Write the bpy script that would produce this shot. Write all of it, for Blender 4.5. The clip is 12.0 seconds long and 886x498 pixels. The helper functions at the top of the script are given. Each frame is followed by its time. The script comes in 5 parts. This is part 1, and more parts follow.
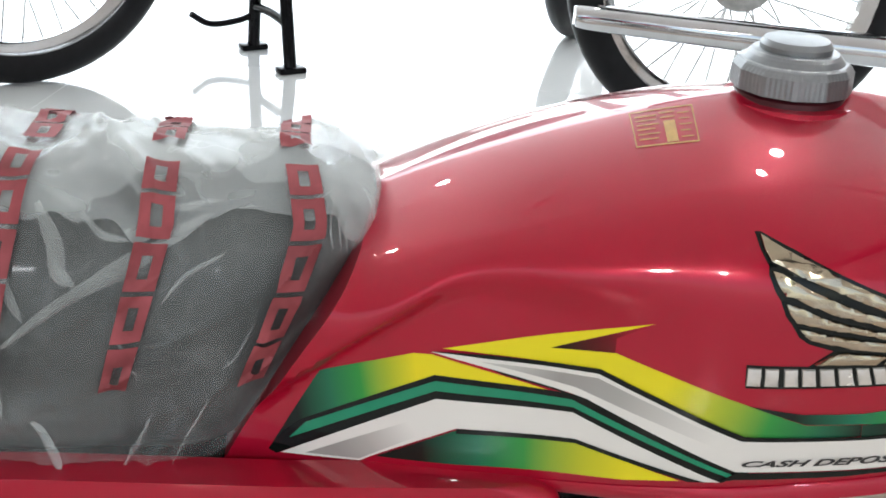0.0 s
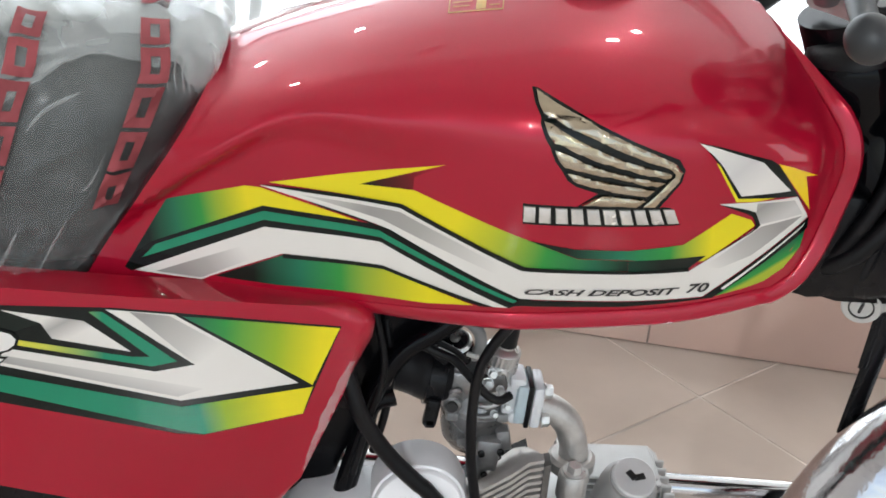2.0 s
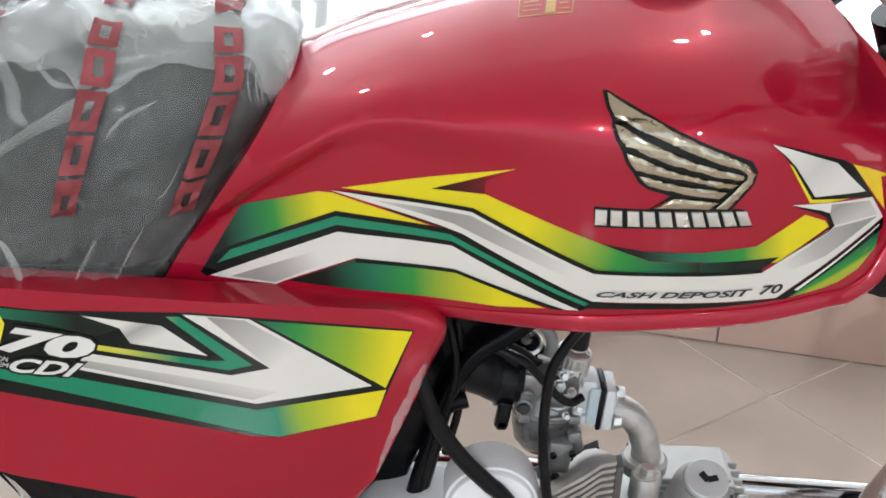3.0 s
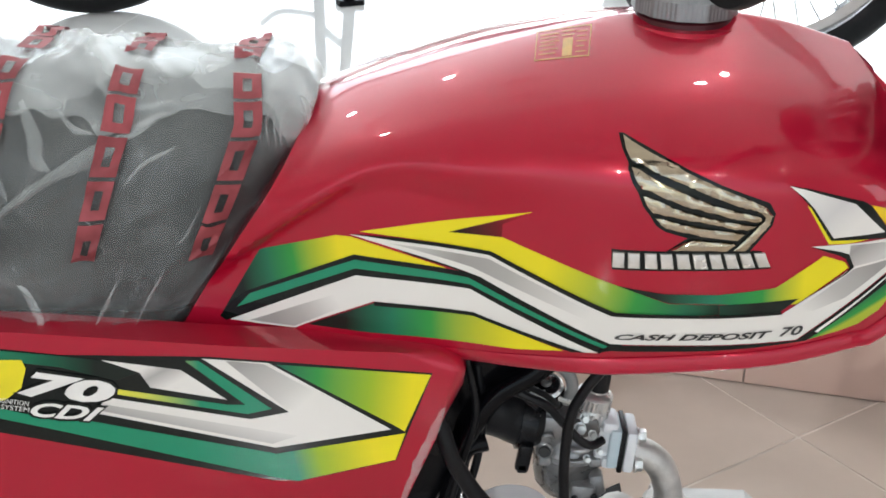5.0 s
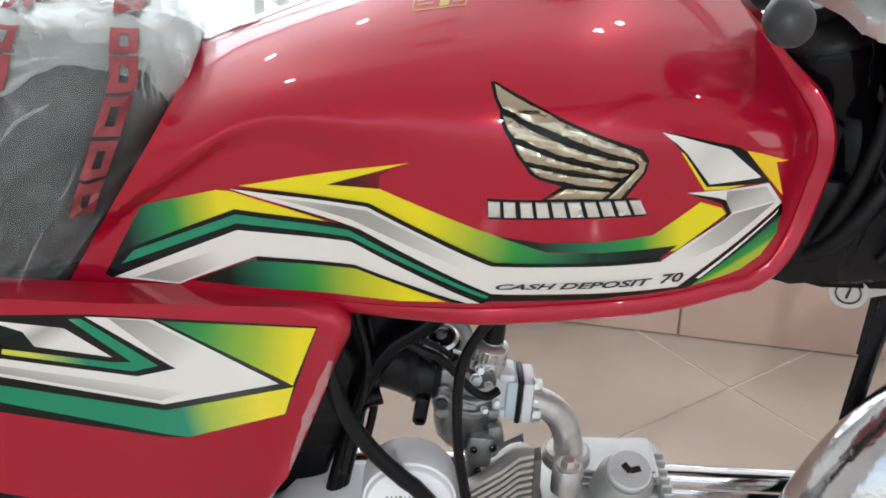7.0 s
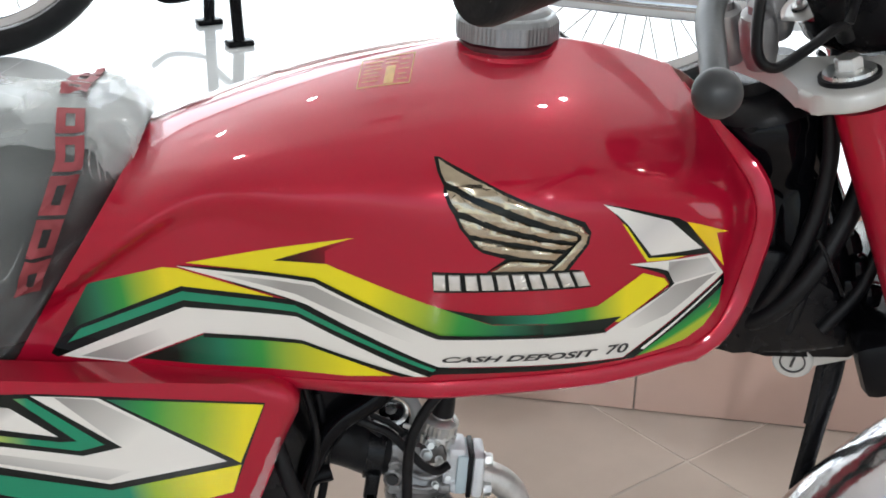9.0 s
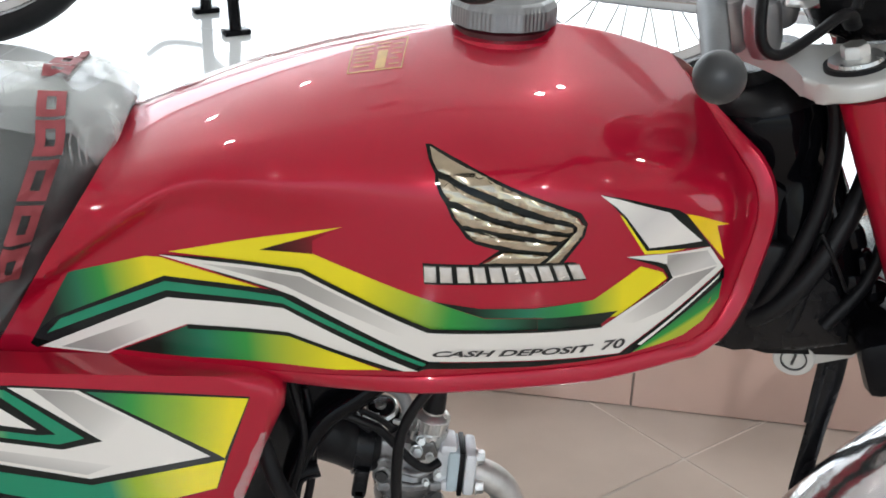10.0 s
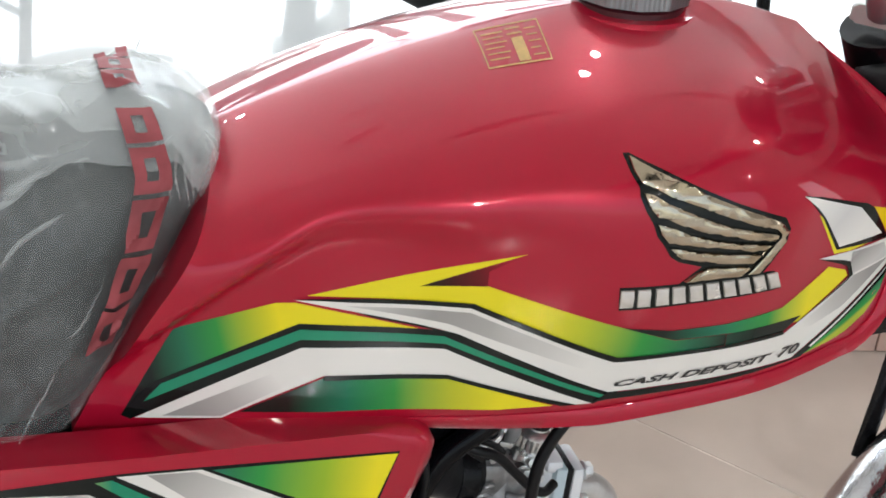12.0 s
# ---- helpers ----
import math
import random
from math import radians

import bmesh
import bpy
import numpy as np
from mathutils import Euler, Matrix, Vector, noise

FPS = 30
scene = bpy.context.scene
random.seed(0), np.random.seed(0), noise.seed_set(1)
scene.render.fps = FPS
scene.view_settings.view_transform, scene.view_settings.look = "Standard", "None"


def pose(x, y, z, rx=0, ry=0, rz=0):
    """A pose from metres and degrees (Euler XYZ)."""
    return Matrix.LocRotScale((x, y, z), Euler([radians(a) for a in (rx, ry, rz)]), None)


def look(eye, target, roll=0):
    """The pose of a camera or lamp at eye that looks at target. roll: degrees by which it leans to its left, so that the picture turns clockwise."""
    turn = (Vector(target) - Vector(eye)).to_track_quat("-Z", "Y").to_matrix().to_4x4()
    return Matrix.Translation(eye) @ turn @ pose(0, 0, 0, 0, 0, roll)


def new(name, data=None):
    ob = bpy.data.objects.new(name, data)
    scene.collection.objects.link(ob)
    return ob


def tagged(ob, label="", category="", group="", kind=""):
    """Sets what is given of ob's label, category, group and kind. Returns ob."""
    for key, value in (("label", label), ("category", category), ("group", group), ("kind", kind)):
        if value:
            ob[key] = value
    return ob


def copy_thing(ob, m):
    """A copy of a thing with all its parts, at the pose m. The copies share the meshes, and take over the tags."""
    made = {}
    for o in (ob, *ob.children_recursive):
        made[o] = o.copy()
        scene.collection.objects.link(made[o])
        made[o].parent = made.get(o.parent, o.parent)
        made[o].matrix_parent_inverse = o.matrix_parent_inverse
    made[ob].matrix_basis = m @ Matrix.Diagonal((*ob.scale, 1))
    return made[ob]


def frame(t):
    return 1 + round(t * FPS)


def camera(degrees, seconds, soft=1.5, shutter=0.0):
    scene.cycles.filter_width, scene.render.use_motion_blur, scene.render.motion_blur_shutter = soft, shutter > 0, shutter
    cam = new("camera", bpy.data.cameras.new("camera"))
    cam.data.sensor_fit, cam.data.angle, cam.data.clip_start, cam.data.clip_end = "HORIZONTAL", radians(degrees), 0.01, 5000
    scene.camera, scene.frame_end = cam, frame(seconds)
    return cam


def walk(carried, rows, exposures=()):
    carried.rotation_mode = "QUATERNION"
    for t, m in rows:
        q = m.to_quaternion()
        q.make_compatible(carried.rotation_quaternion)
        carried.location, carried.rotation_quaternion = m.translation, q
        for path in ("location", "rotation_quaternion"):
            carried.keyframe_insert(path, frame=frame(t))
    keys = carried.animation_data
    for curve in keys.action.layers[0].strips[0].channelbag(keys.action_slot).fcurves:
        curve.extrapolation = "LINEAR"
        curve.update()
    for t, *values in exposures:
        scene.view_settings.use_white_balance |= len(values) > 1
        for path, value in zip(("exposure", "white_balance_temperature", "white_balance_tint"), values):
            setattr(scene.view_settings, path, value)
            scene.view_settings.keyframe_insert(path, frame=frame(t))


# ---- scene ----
from mathutils.bvhtree import BVHTree
from mathutils.geometry import tessellate_polygon

cam = camera(36.78, 12.0, soft=1.7)
PATH = [
    (0, look((-0.1365, -0.7811, 1.0987), (-0.0415, 0.1361, 0.7119), 3.29)),
    (0.5, look((-0.1656, -0.8365, 1.1188), (-0.0299, 0.0639, 0.7053), 4.84)),
    (1, look((-0.1284, -0.8816, 1.1242), (0.0128, 0.0123, 0.6987), 5.60)),
    (1.5, look((-0.0405, -0.9124, 1.1232), (0.0689, -0.0233, 0.6787), 5.81)),
    (2, look((-0.0100, -0.9169, 1.1206), (0.0686, -0.0289, 0.6675), 4.99)),
    (2.5, look((-0.0116, -0.9171, 1.1220), (0.0405, -0.0308, 0.6619), 4.14)),
    (3, look((-0.0156, -0.9194, 1.1259), (0.0150, -0.0306, 0.6686), 3.12)),
    (3.2, look((-0.0143, -0.9238, 1.1295), (0.0113, -0.0308, 0.6802), 2.71)),
    (5, look((-0.0083, -0.9196, 1.1292), (-0.0001, -0.0176, 0.6975), 2.18)),
    (5.5, look((-0.0157, -0.9149, 1.1312), (-0.0006, -0.0140, 0.6974), 2.23)),
    (6, look((0.0115, -0.9148, 1.1286), (0.0348, -0.0181, 0.6866), 2.25)),
    (6.5, look((0.0459, -0.9194, 1.1239), (0.0707, -0.0289, 0.6695), 2.10)),
    (6.7, look((0.0517, -0.9191, 1.1247), (0.0758, -0.0309, 0.6660), 1.89)),
    (8.3, look((0.0673, -0.9435, 1.1213), (0.1216, -0.0361, 0.7045), 1.64)),
    (8.5, look((0.0641, -0.9432, 1.1251), (0.1190, -0.0322, 0.7163), 1.71)),
    (9, look((0.0672, -0.9298, 1.1238), (0.1245, -0.0158, 0.7219), 1.77)),
    (9.5, look((0.0765, -0.9160, 1.1164), (0.1366, -0.0017, 0.7158), 2.02)),
    (10, look((0.0745, -0.9046, 1.1101), (0.1320, 0.0075, 0.7044), 2.30)),
    (10.5, look((0.0337, -0.8899, 1.1000), (0.1177, 0.0116, 0.6755), 3.03)),
    (11, look((-0.0739, -0.8335, 1.1141), (0.0832, 0.0504, 0.6735), 3.70)),
    (11.5, look((-0.1798, -0.7729, 1.1225), (0.0588, 0.0854, 0.6681), 4.29)),
    (12, look((-0.2020, -0.7153, 1.1131), (0.0863, 0.1233, 0.6509), 4.66)),
]
walk(cam, PATH, exposures=[(0, 0.0), (1, 0.06), (2.5, 0.09), (6.5, 0.13), (8.5, -0.02), (10, 0.0), (11, -0.03), (12, 0.05)])

# ---- light ----
world = bpy.data.worlds.new("sky")
scene.world = world
world.use_nodes = True
wn = world.node_tree.nodes
sky = wn.new("ShaderNodeTexSky")
sky.sky_type, sky.sun_disc, sky.sun_elevation, sky.sun_rotation = "NISHITA", False, radians(50), radians(20)
wn["Background"].inputs["Strength"].default_value = 0.12
world.node_tree.links.new(sky.outputs[0], wn["Background"].inputs["Color"])


def area_lamp(name, m, sx, sy, watts, colour=(1, 1, 1)):
    d = bpy.data.lights.new(name, "AREA")
    d.shape, d.size, d.size_y, d.energy, d.color = "RECTANGLE", sx, sy, watts, colour
    ob = new(name, d)
    ob.matrix_world = m
    return ob


# daylight through the shop window behind the platform, the entrance opposite and a side window, and two bright ceiling spots
area_lamp("window_daylight", look((0.5, 5.42, 1.9), (0.5, 0.5, 1.8)), 8.0, 2.6, 270, (0.90, 0.962, 1.0))
area_lamp("entrance_daylight", look((0.0, -5.49, 1.56), (0.0, 0.0, 1.56)), 10.6, 3.12, 62, (0.90, 0.955, 1.0))
area_lamp("ceiling_spot", look((-0.83, -5.3, 3.24), (0.1, 0.0, 0.7)), 0.11, 0.11, 70, (0.94, 0.975, 1.0))
area_lamp("ceiling_spot", look((1.95, -4.9, 3.28), (0.1, 0.0, 0.7)), 0.11, 0.11, 30, (0.97, 0.98, 1.0))
area_lamp("side_window_daylight", look((5.46, -2.6, 1.45), (0.0, -1.6, 1.3)), 0.8, 2.3, 12, (0.97, 0.98, 1.0))

# ---- materials ----


def material(name, colour=(0.5, 0.5, 0.5), rough=0.5, metal=0.0, coat=0.0, coat_rough=0.03, spec=0.5):
    mat = bpy.data.materials.new(name)
    mat.use_nodes = True
    b = mat.node_tree.nodes["Principled BSDF"]
    b.inputs["Base Color"].default_value = (*colour, 1)
    b.inputs["Roughness"].default_value = rough
    b.inputs["Metallic"].default_value = metal
    b.inputs["Coat Weight"].default_value = coat
    b.inputs["Coat Roughness"].default_value = coat_rough
    b.inputs["Specular IOR Level"].default_value = spec
    return mat


def vary(mat, scale=40.0, amount=0.12, bump=0.0, bump_scale=200.0, rough_amount=0.0, detail=4.0, stretch=(1, 1, 1)):
    """Colour variation, roughness variation and fine relief by noise in object space."""
    nt = mat.node_tree
    n, l = nt.nodes, nt.links
    b = n["Principled BSDF"]
    tc, mp = n.new("ShaderNodeTexCoord"), n.new("ShaderNodeMapping")
    mp.inputs["Scale"].default_value = stretch
    l.new(tc.outputs["Object"], mp.inputs["Vector"])
    no = n.new("ShaderNodeTexNoise")
    no.inputs["Scale"].default_value, no.inputs["Detail"].default_value = scale, detail
    l.new(mp.outputs[0], no.inputs["Vector"])
    if amount:
        mx = n.new("ShaderNodeMix")
        mx.data_type, mx.blend_type = "RGBA", "MULTIPLY"
        mx.inputs["Factor"].default_value = 1.0
        mx.inputs[6].default_value = b.inputs["Base Color"].default_value
        rp = n.new("ShaderNodeMapRange")
        rp.inputs["From Min"].default_value, rp.inputs["From Max"].default_value = 0.3, 0.7
        rp.inputs["To Min"].default_value, rp.inputs["To Max"].default_value = 1 - amount, 1 + amount
        l.new(no.outputs["Fac"], rp.inputs["Value"])
        l.new(rp.outputs[0], mx.inputs[7])
        l.new(mx.outputs[2], b.inputs["Base Color"])
    if rough_amount:
        rr = n.new("ShaderNodeMapRange")
        base = b.inputs["Roughness"].default_value
        rr.inputs["To Min"].default_value, rr.inputs["To Max"].default_value = max(base - rough_amount, 0.02), base + rough_amount
        l.new(no.outputs["Fac"], rr.inputs["Value"])
        l.new(rr.outputs[0], b.inputs["Roughness"])
    if bump:
        n2, bp = n.new("ShaderNodeTexNoise"), n.new("ShaderNodeBump")
        n2.inputs["Scale"].default_value, n2.inputs["Detail"].default_value = bump_scale, 5.0
        l.new(mp.outputs[0], n2.inputs["Vector"])
        bp.inputs["Strength"].default_value, bp.inputs["Distance"].default_value = bump, 0.002
        l.new(n2.outputs["Fac"], bp.inputs["Height"])
        l.new(bp.outputs[0], b.inputs["Normal"])
    return mat


def gradient(name, stops, start, end, rough=0.3, coat=0.6):
    """A printed fade from one colour to the next along the line start-end (x and z of the bike's side)."""
    mat = material(name, (1, 1, 1), rough, coat=coat, spec=0.0)
    nt = mat.node_tree
    n, l = nt.nodes, nt.links
    tc, sp = n.new("ShaderNodeTexCoord"), n.new("ShaderNodeVectorMath")
    dx, dz = end[0] - start[0], end[1] - start[1]
    k = dx * dx + dz * dz
    sub = n.new("ShaderNodeVectorMath")
    sub.operation, sp.operation = "SUBTRACT", "DOT_PRODUCT"
    sub.inputs[1].default_value = (start[0], 0, start[1])
    sp.inputs[1].default_value = (dx / k, 0, dz / k)
    l.new(tc.outputs["Object"], sub.inputs[0])
    l.new(sub.outputs[0], sp.inputs[0])
    ra = n.new("ShaderNodeValToRGB")
    el = ra.color_ramp.elements
    while len(el) < len(stops):
        el.new(0.5)
    for e, (at, c) in zip(el, stops):
        e.position, e.color = at, (*c, 1)
    l.new(sp.outputs["Value"], ra.inputs["Fac"])
    l.new(ra.outputs["Color"], n["Principled BSDF"].inputs["Base Color"])
    return mat


RED = (0.41, 0.005, 0.027)
red_paint = vary(material("red_paint", RED, 0.31, 0.21, 1.0, 0.02, 0.1), 3.0, 0.05, 0.03, 900.0)
red_paint.node_tree.nodes["Principled BSDF"].inputs["Coat IOR"].default_value = 1.44
black_paint = vary(material("black_paint", (0.004, 0.004, 0.005), 0.20, spec=0.14), 12, 0.3, 0.05, 300, 0.1)
black_rubber = vary(material("black_rubber", (0.006, 0.006, 0.007), 0.38, spec=0.22), 60, 0.25, 0.15, 400, 0.1)
black_plastic = vary(material("black_plastic", (0.005, 0.005, 0.006), 0.26, spec=0.25), 60, 0.2, 0.1, 500, 0.1)
chrome = vary(material("chrome", (0.66, 0.66, 0.67), 0.09, 1.0), 30, 0.05, 0.02, 60, 0.05)
cast_alloy = vary(material("cast_alloy", (0.54, 0.53, 0.51), 0.40, 0.7), 45, 0.25, 0.25, 260, 0.14)
silver_paint = vary(material("silver_paint", (0.46, 0.46, 0.455), 0.35, 0.45, 0.3, 0.15), 25, 0.08, 0.06, 600, 0.08)
machined = vary(material("machined_alloy", (0.30, 0.315, 0.325), 0.33, 0.8), 60, 0.1, 0.06, 500, 0.1)
grey_ink = material("grey_ink", (0.25, 0.25, 0.26), 0.5)
dark_alloy = vary(material("dark_alloy", (0.15, 0.145, 0.14), 0.32, 0.75), 40, 0.25, 0.2, 300, 0.12)
zinc = vary(material("zinc_plate", (0.70, 0.71, 0.70), 0.3, 0.9), 80, 0.15, 0.05, 500, 0.1)
champagne = vary(material("champagne_chrome", (0.54, 0.46, 0.34), 0.12, 1.0), 60, 0.12, 0.012, 40, 0.05, stretch=(1, 1, 4))
badge_silver = vary(material("badge_silver", (0.72, 0.70, 0.66), 0.25, 0.6), 90, 0.12, 0.05, 300, 0.08)
decal_black = vary(material("decal_black", (0.005, 0.008, 0.007), 0.2, coat=0.6, spec=0.0), 50, 0.2)
decal_white = vary(material("decal_white", (0.80, 0.78, 0.74), 0.3, coat=0.8, spec=0.0), 50, 0.03)
decal_yellow = vary(material("decal_yellow", (0.80, 0.69, 0.025), 0.3, coat=0.8, spec=0.0), 50, 0.04)
decal_green = vary(material("decal_green", (0.012, 0.26, 0.13), 0.2, coat=1.0), 50, 0.06)
ink_black = material("ink_black", (0.02, 0.02, 0.02), 0.3)
gold_print = vary(material("gold_print", (0.55, 0.34, 0.11), 0.35, 0.2), 200, 0.2)
seat_vinyl = vary(material("seat_vinyl", (0.030, 0.034, 0.033), 0.6), 14, 0.3)
red_print = vary(material("red_print", (0.29, 0.066, 0.074), 0.55, spec=0.2), 35, 0.3)

# ---- mesh tools ----


def part(name, bm, mat, parent=None, label="", smooth=True):
    """Links a bmesh as one mesh object under a thing or a part."""
    bmesh.ops.recalc_face_normals(bm, faces=bm.faces)
    me = bpy.data.meshes.new(name)
    bm.to_mesh(me)
    bm.free()
    me.materials.append(mat)
    if smooth:
        for p in me.polygons:
            p.use_smooth = True
        me.set_sharp_from_angle(angle=radians(38))
    ob = new(name, me)
    if parent:
        ob.parent = parent
    if label:
        ob["label"] = label
    return ob


def thing(name, label, category, group="", kind="", at=(0, 0, 0), turn=0.0):
    ob = new(name)
    ob.empty_display_size = 0.1
    ob.matrix_world = pose(*at, 0, 0, turn)
    return tagged(ob, label, category, group, kind)


def grid_faces(bm, rings, closed=True, ends=True):
    """Skins a list of rings of equal length."""
    vs = [[bm.verts.new(p) for p in ring] for ring in rings]
    n = len(vs[0])
    for a, b in zip(vs, vs[1:]):
        for i in range(n if closed else n - 1):
            j = (i + 1) % n
            bm.faces.new((a[i], a[j], b[j], b[i]))
    if ends and closed:
        bm.faces.new(vs[0][::-1])
        bm.faces.new(vs[-1])
    return vs


def box(bm, centre, size, bevel=0.0, turn=None, segments=2):
    m = Matrix.Translation(centre) @ (turn.to_4x4() if turn else Matrix()) @ Matrix.Diagonal((*size, 1))
    got = bmesh.ops.create_cube(bm, size=1.0, matrix=m)
    if bevel:
        edges = list({e for v in got["verts"] for e in v.link_edges})
        bmesh.ops.bevel(bm, geom=edges, offset=bevel, segments=segments, affect="EDGES", profile=0.5)
    return bm


def turn_to(direction):
    return Vector(direction).to_track_quat("Z", "Y").to_matrix()


def lathe(bm, profile, origin=(0, 0, 0), axis=(0, 0, 1), steps=32, ends=True):
    """Turns (radius, height) pairs about an axis."""
    rot, o = turn_to(axis), Vector(origin)
    rings = [[o + rot @ Vector((r * math.cos(2 * math.pi * k / steps), r * math.sin(2 * math.pi * k / steps), h)) for k in range(steps)] for r, h in profile]
    grid_faces(bm, rings, ends=ends)
    return bm


def curve_points(points, steps=8):
    """A smooth line through the points (Catmull-Rom)."""
    p = [Vector(q) for q in points]
    p = [2 * p[0] - p[1]] + p + [2 * p[-1] - p[-2]]
    out = []
    for a, b, c, d in zip(p, p[1:], p[2:], p[3:]):
        for k in range(steps):
            t = k / steps
            out.append(0.5 * (2 * b + (c - a) * t + (2 * a - 5 * b + 4 * c - d) * t * t + (3 * b - a - 3 * c + d) * t ** 3))
    return out + [p[-2]]


def tube(bm, points, radius, sides=12, steps=8, flat=1.0, up=(0, 1, 0)):
    """A round (or flattened) bar along a smooth line; radius is a number or one per given point."""
    line = curve_points(points, steps)
    if isinstance(radius, (int, float)):
        radii = [radius] * len(line)
    else:
        radii = [float(r) for r in np.interp(np.linspace(0, len(radius) - 1, len(line)), range(len(radius)), radius)]
    rings, side = [], None
    for i, p in enumerate(line):
        d = (line[min(i + 1, len(line) - 1)] - line[max(i - 1, 0)]).normalized()
        side = (Vector(up) if side is None else side)
        side = (side - d * side.dot(d)).normalized()
        other = d.cross(side)
        rings.append([p + radii[i] * (math.cos(2 * math.pi * k / sides) * side + flat * math.sin(2 * math.pi * k / sides) * other) for k in range(sides)])
    grid_faces(bm, rings)
    return bm


def plate(bm, outline, y0, y1, bevel=0.0):
    """A flat plate: an outline in x and z, between two y."""
    a = [bm.verts.new((x, y0, z)) for x, z in outline]
    b = [bm.verts.new((x, y1, z)) for x, z in outline]
    n = len(a)
    faces = [bm.faces.new(a[::-1]), bm.faces.new(b)]
    for i in range(n):
        faces.append(bm.faces.new((a[i], a[(i + 1) % n], b[(i + 1) % n], b[i])))
    if bevel:
        edges = list({e for f in faces[:2] for e in f.edges})
        bmesh.ops.bevel(bm, geom=edges, offset=bevel, segments=4, affect="EDGES", profile=0.5)
    return bm


def hex_bolt(bm, origin, axis, across=0.012, height=0.006, washer=0.009):
    lathe(bm, [(washer, 0), (washer, 0.0015), (across * 0.55, 0.0016)], origin, axis, 20)
    lathe(bm, [(across * 0.57, 0.0), (across * 0.57, height * 0.8), (across * 0.48, height)], origin, axis, 6)
    return bm


def smooth_table(xs, ys, at):
    """A smooth curve through a table, by cubic Hermite pieces."""
    xs, ys, at = np.array(xs, float), np.array(ys, float), np.clip(at, xs[0], xs[-1])
    m = np.gradient(ys, xs)
    i = np.clip(np.searchsorted(xs, at, side="right") - 1, 0, len(xs) - 2)
    h = xs[i + 1] - xs[i]
    t = (at - xs[i]) / h
    return float((2 * t**3 - 3 * t**2 + 1) * ys[i] + (t**3 - 2 * t**2 + t) * h * m[i] + (-2 * t**3 + 3 * t**2) * ys[i + 1] + (t**3 - t**2) * h * m[i + 1])


# ---- the showroom ----
RISER_A, RISER_B = Vector((0.315, 1.001, 0)), Vector((0.918, 0.873, 0))
ALONG = (RISER_B - RISER_A).normalized()
INTO = Vector((-ALONG.y, ALONG.x, 0))
PLATFORM = 0.41


def tile_material(name, colour, rough, vein=0.08, gloss=0.0):
    mat = vary(material(name, colour, rough, coat=gloss, coat_rough=0.03), 6.0, vein, 0.02, 250, 0.05)
    return mat


floor_tile = tile_material("beige_floor_tile", (0.57, 0.492, 0.43), 0.22, 0.07, 0.25)
riser_tile = tile_material("pink_riser_tile", (0.60, 0.420, 0.352), 0.25, 0.06, 0.2)
white_tile = tile_material("white_porcelain", (0.80, 0.83, 0.83), 0.08, 0.02, 0.5)
grout = vary(material("grout", (0.62, 0.555, 0.50), 0.8), 5, 0.36, 0.3, 300)
dark_grout = vary(material("dark_grout", (0.30, 0.25, 0.22), 0.9), 60, 0.15, 0.3, 300)
wall_paint = vary(material("wall_paint", (0.72, 0.70, 0.67), 0.6), 2.0, 0.04, 0.1, 90)
ceiling_paint = vary(material("ceiling_paint", (0.84, 0.83, 0.82), 0.7), 2.0, 0.03, 0.1, 60)

bm = bmesh.new()
box(bm, (0, 0.0, -0.0515), (11.4, 11.4, 0.1))
tagged(part("floor", bm, grout, smooth=False), "beige ceramic tile floor with pale grout", "floor", kind="structure")
bm = bmesh.new()
m3 = Matrix((ALONG, INTO, (0, 0, 1))).transposed()
o = RISER_A + INTO * 2.2815
box(bm, (o.x, o.y, PLATFORM / 2 - 0.00075), (13, 4.54, PLATFORM - 0.0015), 0, m3)
tagged(part("platform", bm, dark_grout, smooth=False), "raised display platform behind the motorcycle", "platform", kind="structure")

# ---- the motorcycle ----
bike = thing("motorcycle", "red motorcycle with striped tank, standing on the tiled floor", "motorcycle")

# tank: side outline by height fraction h and length fraction u
REAR_X = ([0, 0.2, 0.55, 0.85, 1.0], [-0.192, -0.174, -0.142, -0.113, -0.098])
FRONT_X = ([0, 0.05, 0.14, 0.32, 0.54, 0.64, 0.70, 0.785, 0.9, 1.0], [0.302, 0.3175, 0.3285, 0.339, 0.3445, 0.3405, 0.3335, 0.3230, 0.309, 0.295])
TOP_Z = ([-0.094, -0.08, -0.045, 0.0, 0.06, 0.13, 0.2, 0.245, 0.296], [0.7999, 0.8060, 0.8195, 0.8348, 0.8516, 0.8674, 0.8717, 0.8660, 0.8517])
LOW_Z = ([-0.178, -0.106, -0.05, 0.05, 0.11, 0.187, 0.254, 0.292], [0.642, 0.645, 0.647, 0.652, 0.658, 0.664, 0.669, 0.676])
HALF_W = ([-0.18, -0.13, -0.06, 0.0, 0.06, 0.113, 0.16, 0.215, 0.26, 0.30, 0.323, 0.336, 0.346], [0.0781, 0.0930, 0.1119, 0.1261, 0.1458, 0.1599, 0.1616, 0.1570, 0.1456, 0.1322, 0.1208, 0.1085, 0.1030])
# the shoulder over the knee recess: how far it stands out, and where it begins
SHOULDER = ([0, 0.2, 0.45, 0.7, 1.0], [0.0142, 0.0162, 0.0016, 0.0, 0.0])
SHOULDER_H = ([0, 0.045, 0.10, 0.35, 0.7], [0.20, 0.40, 0.57, 0.580, 0.600])
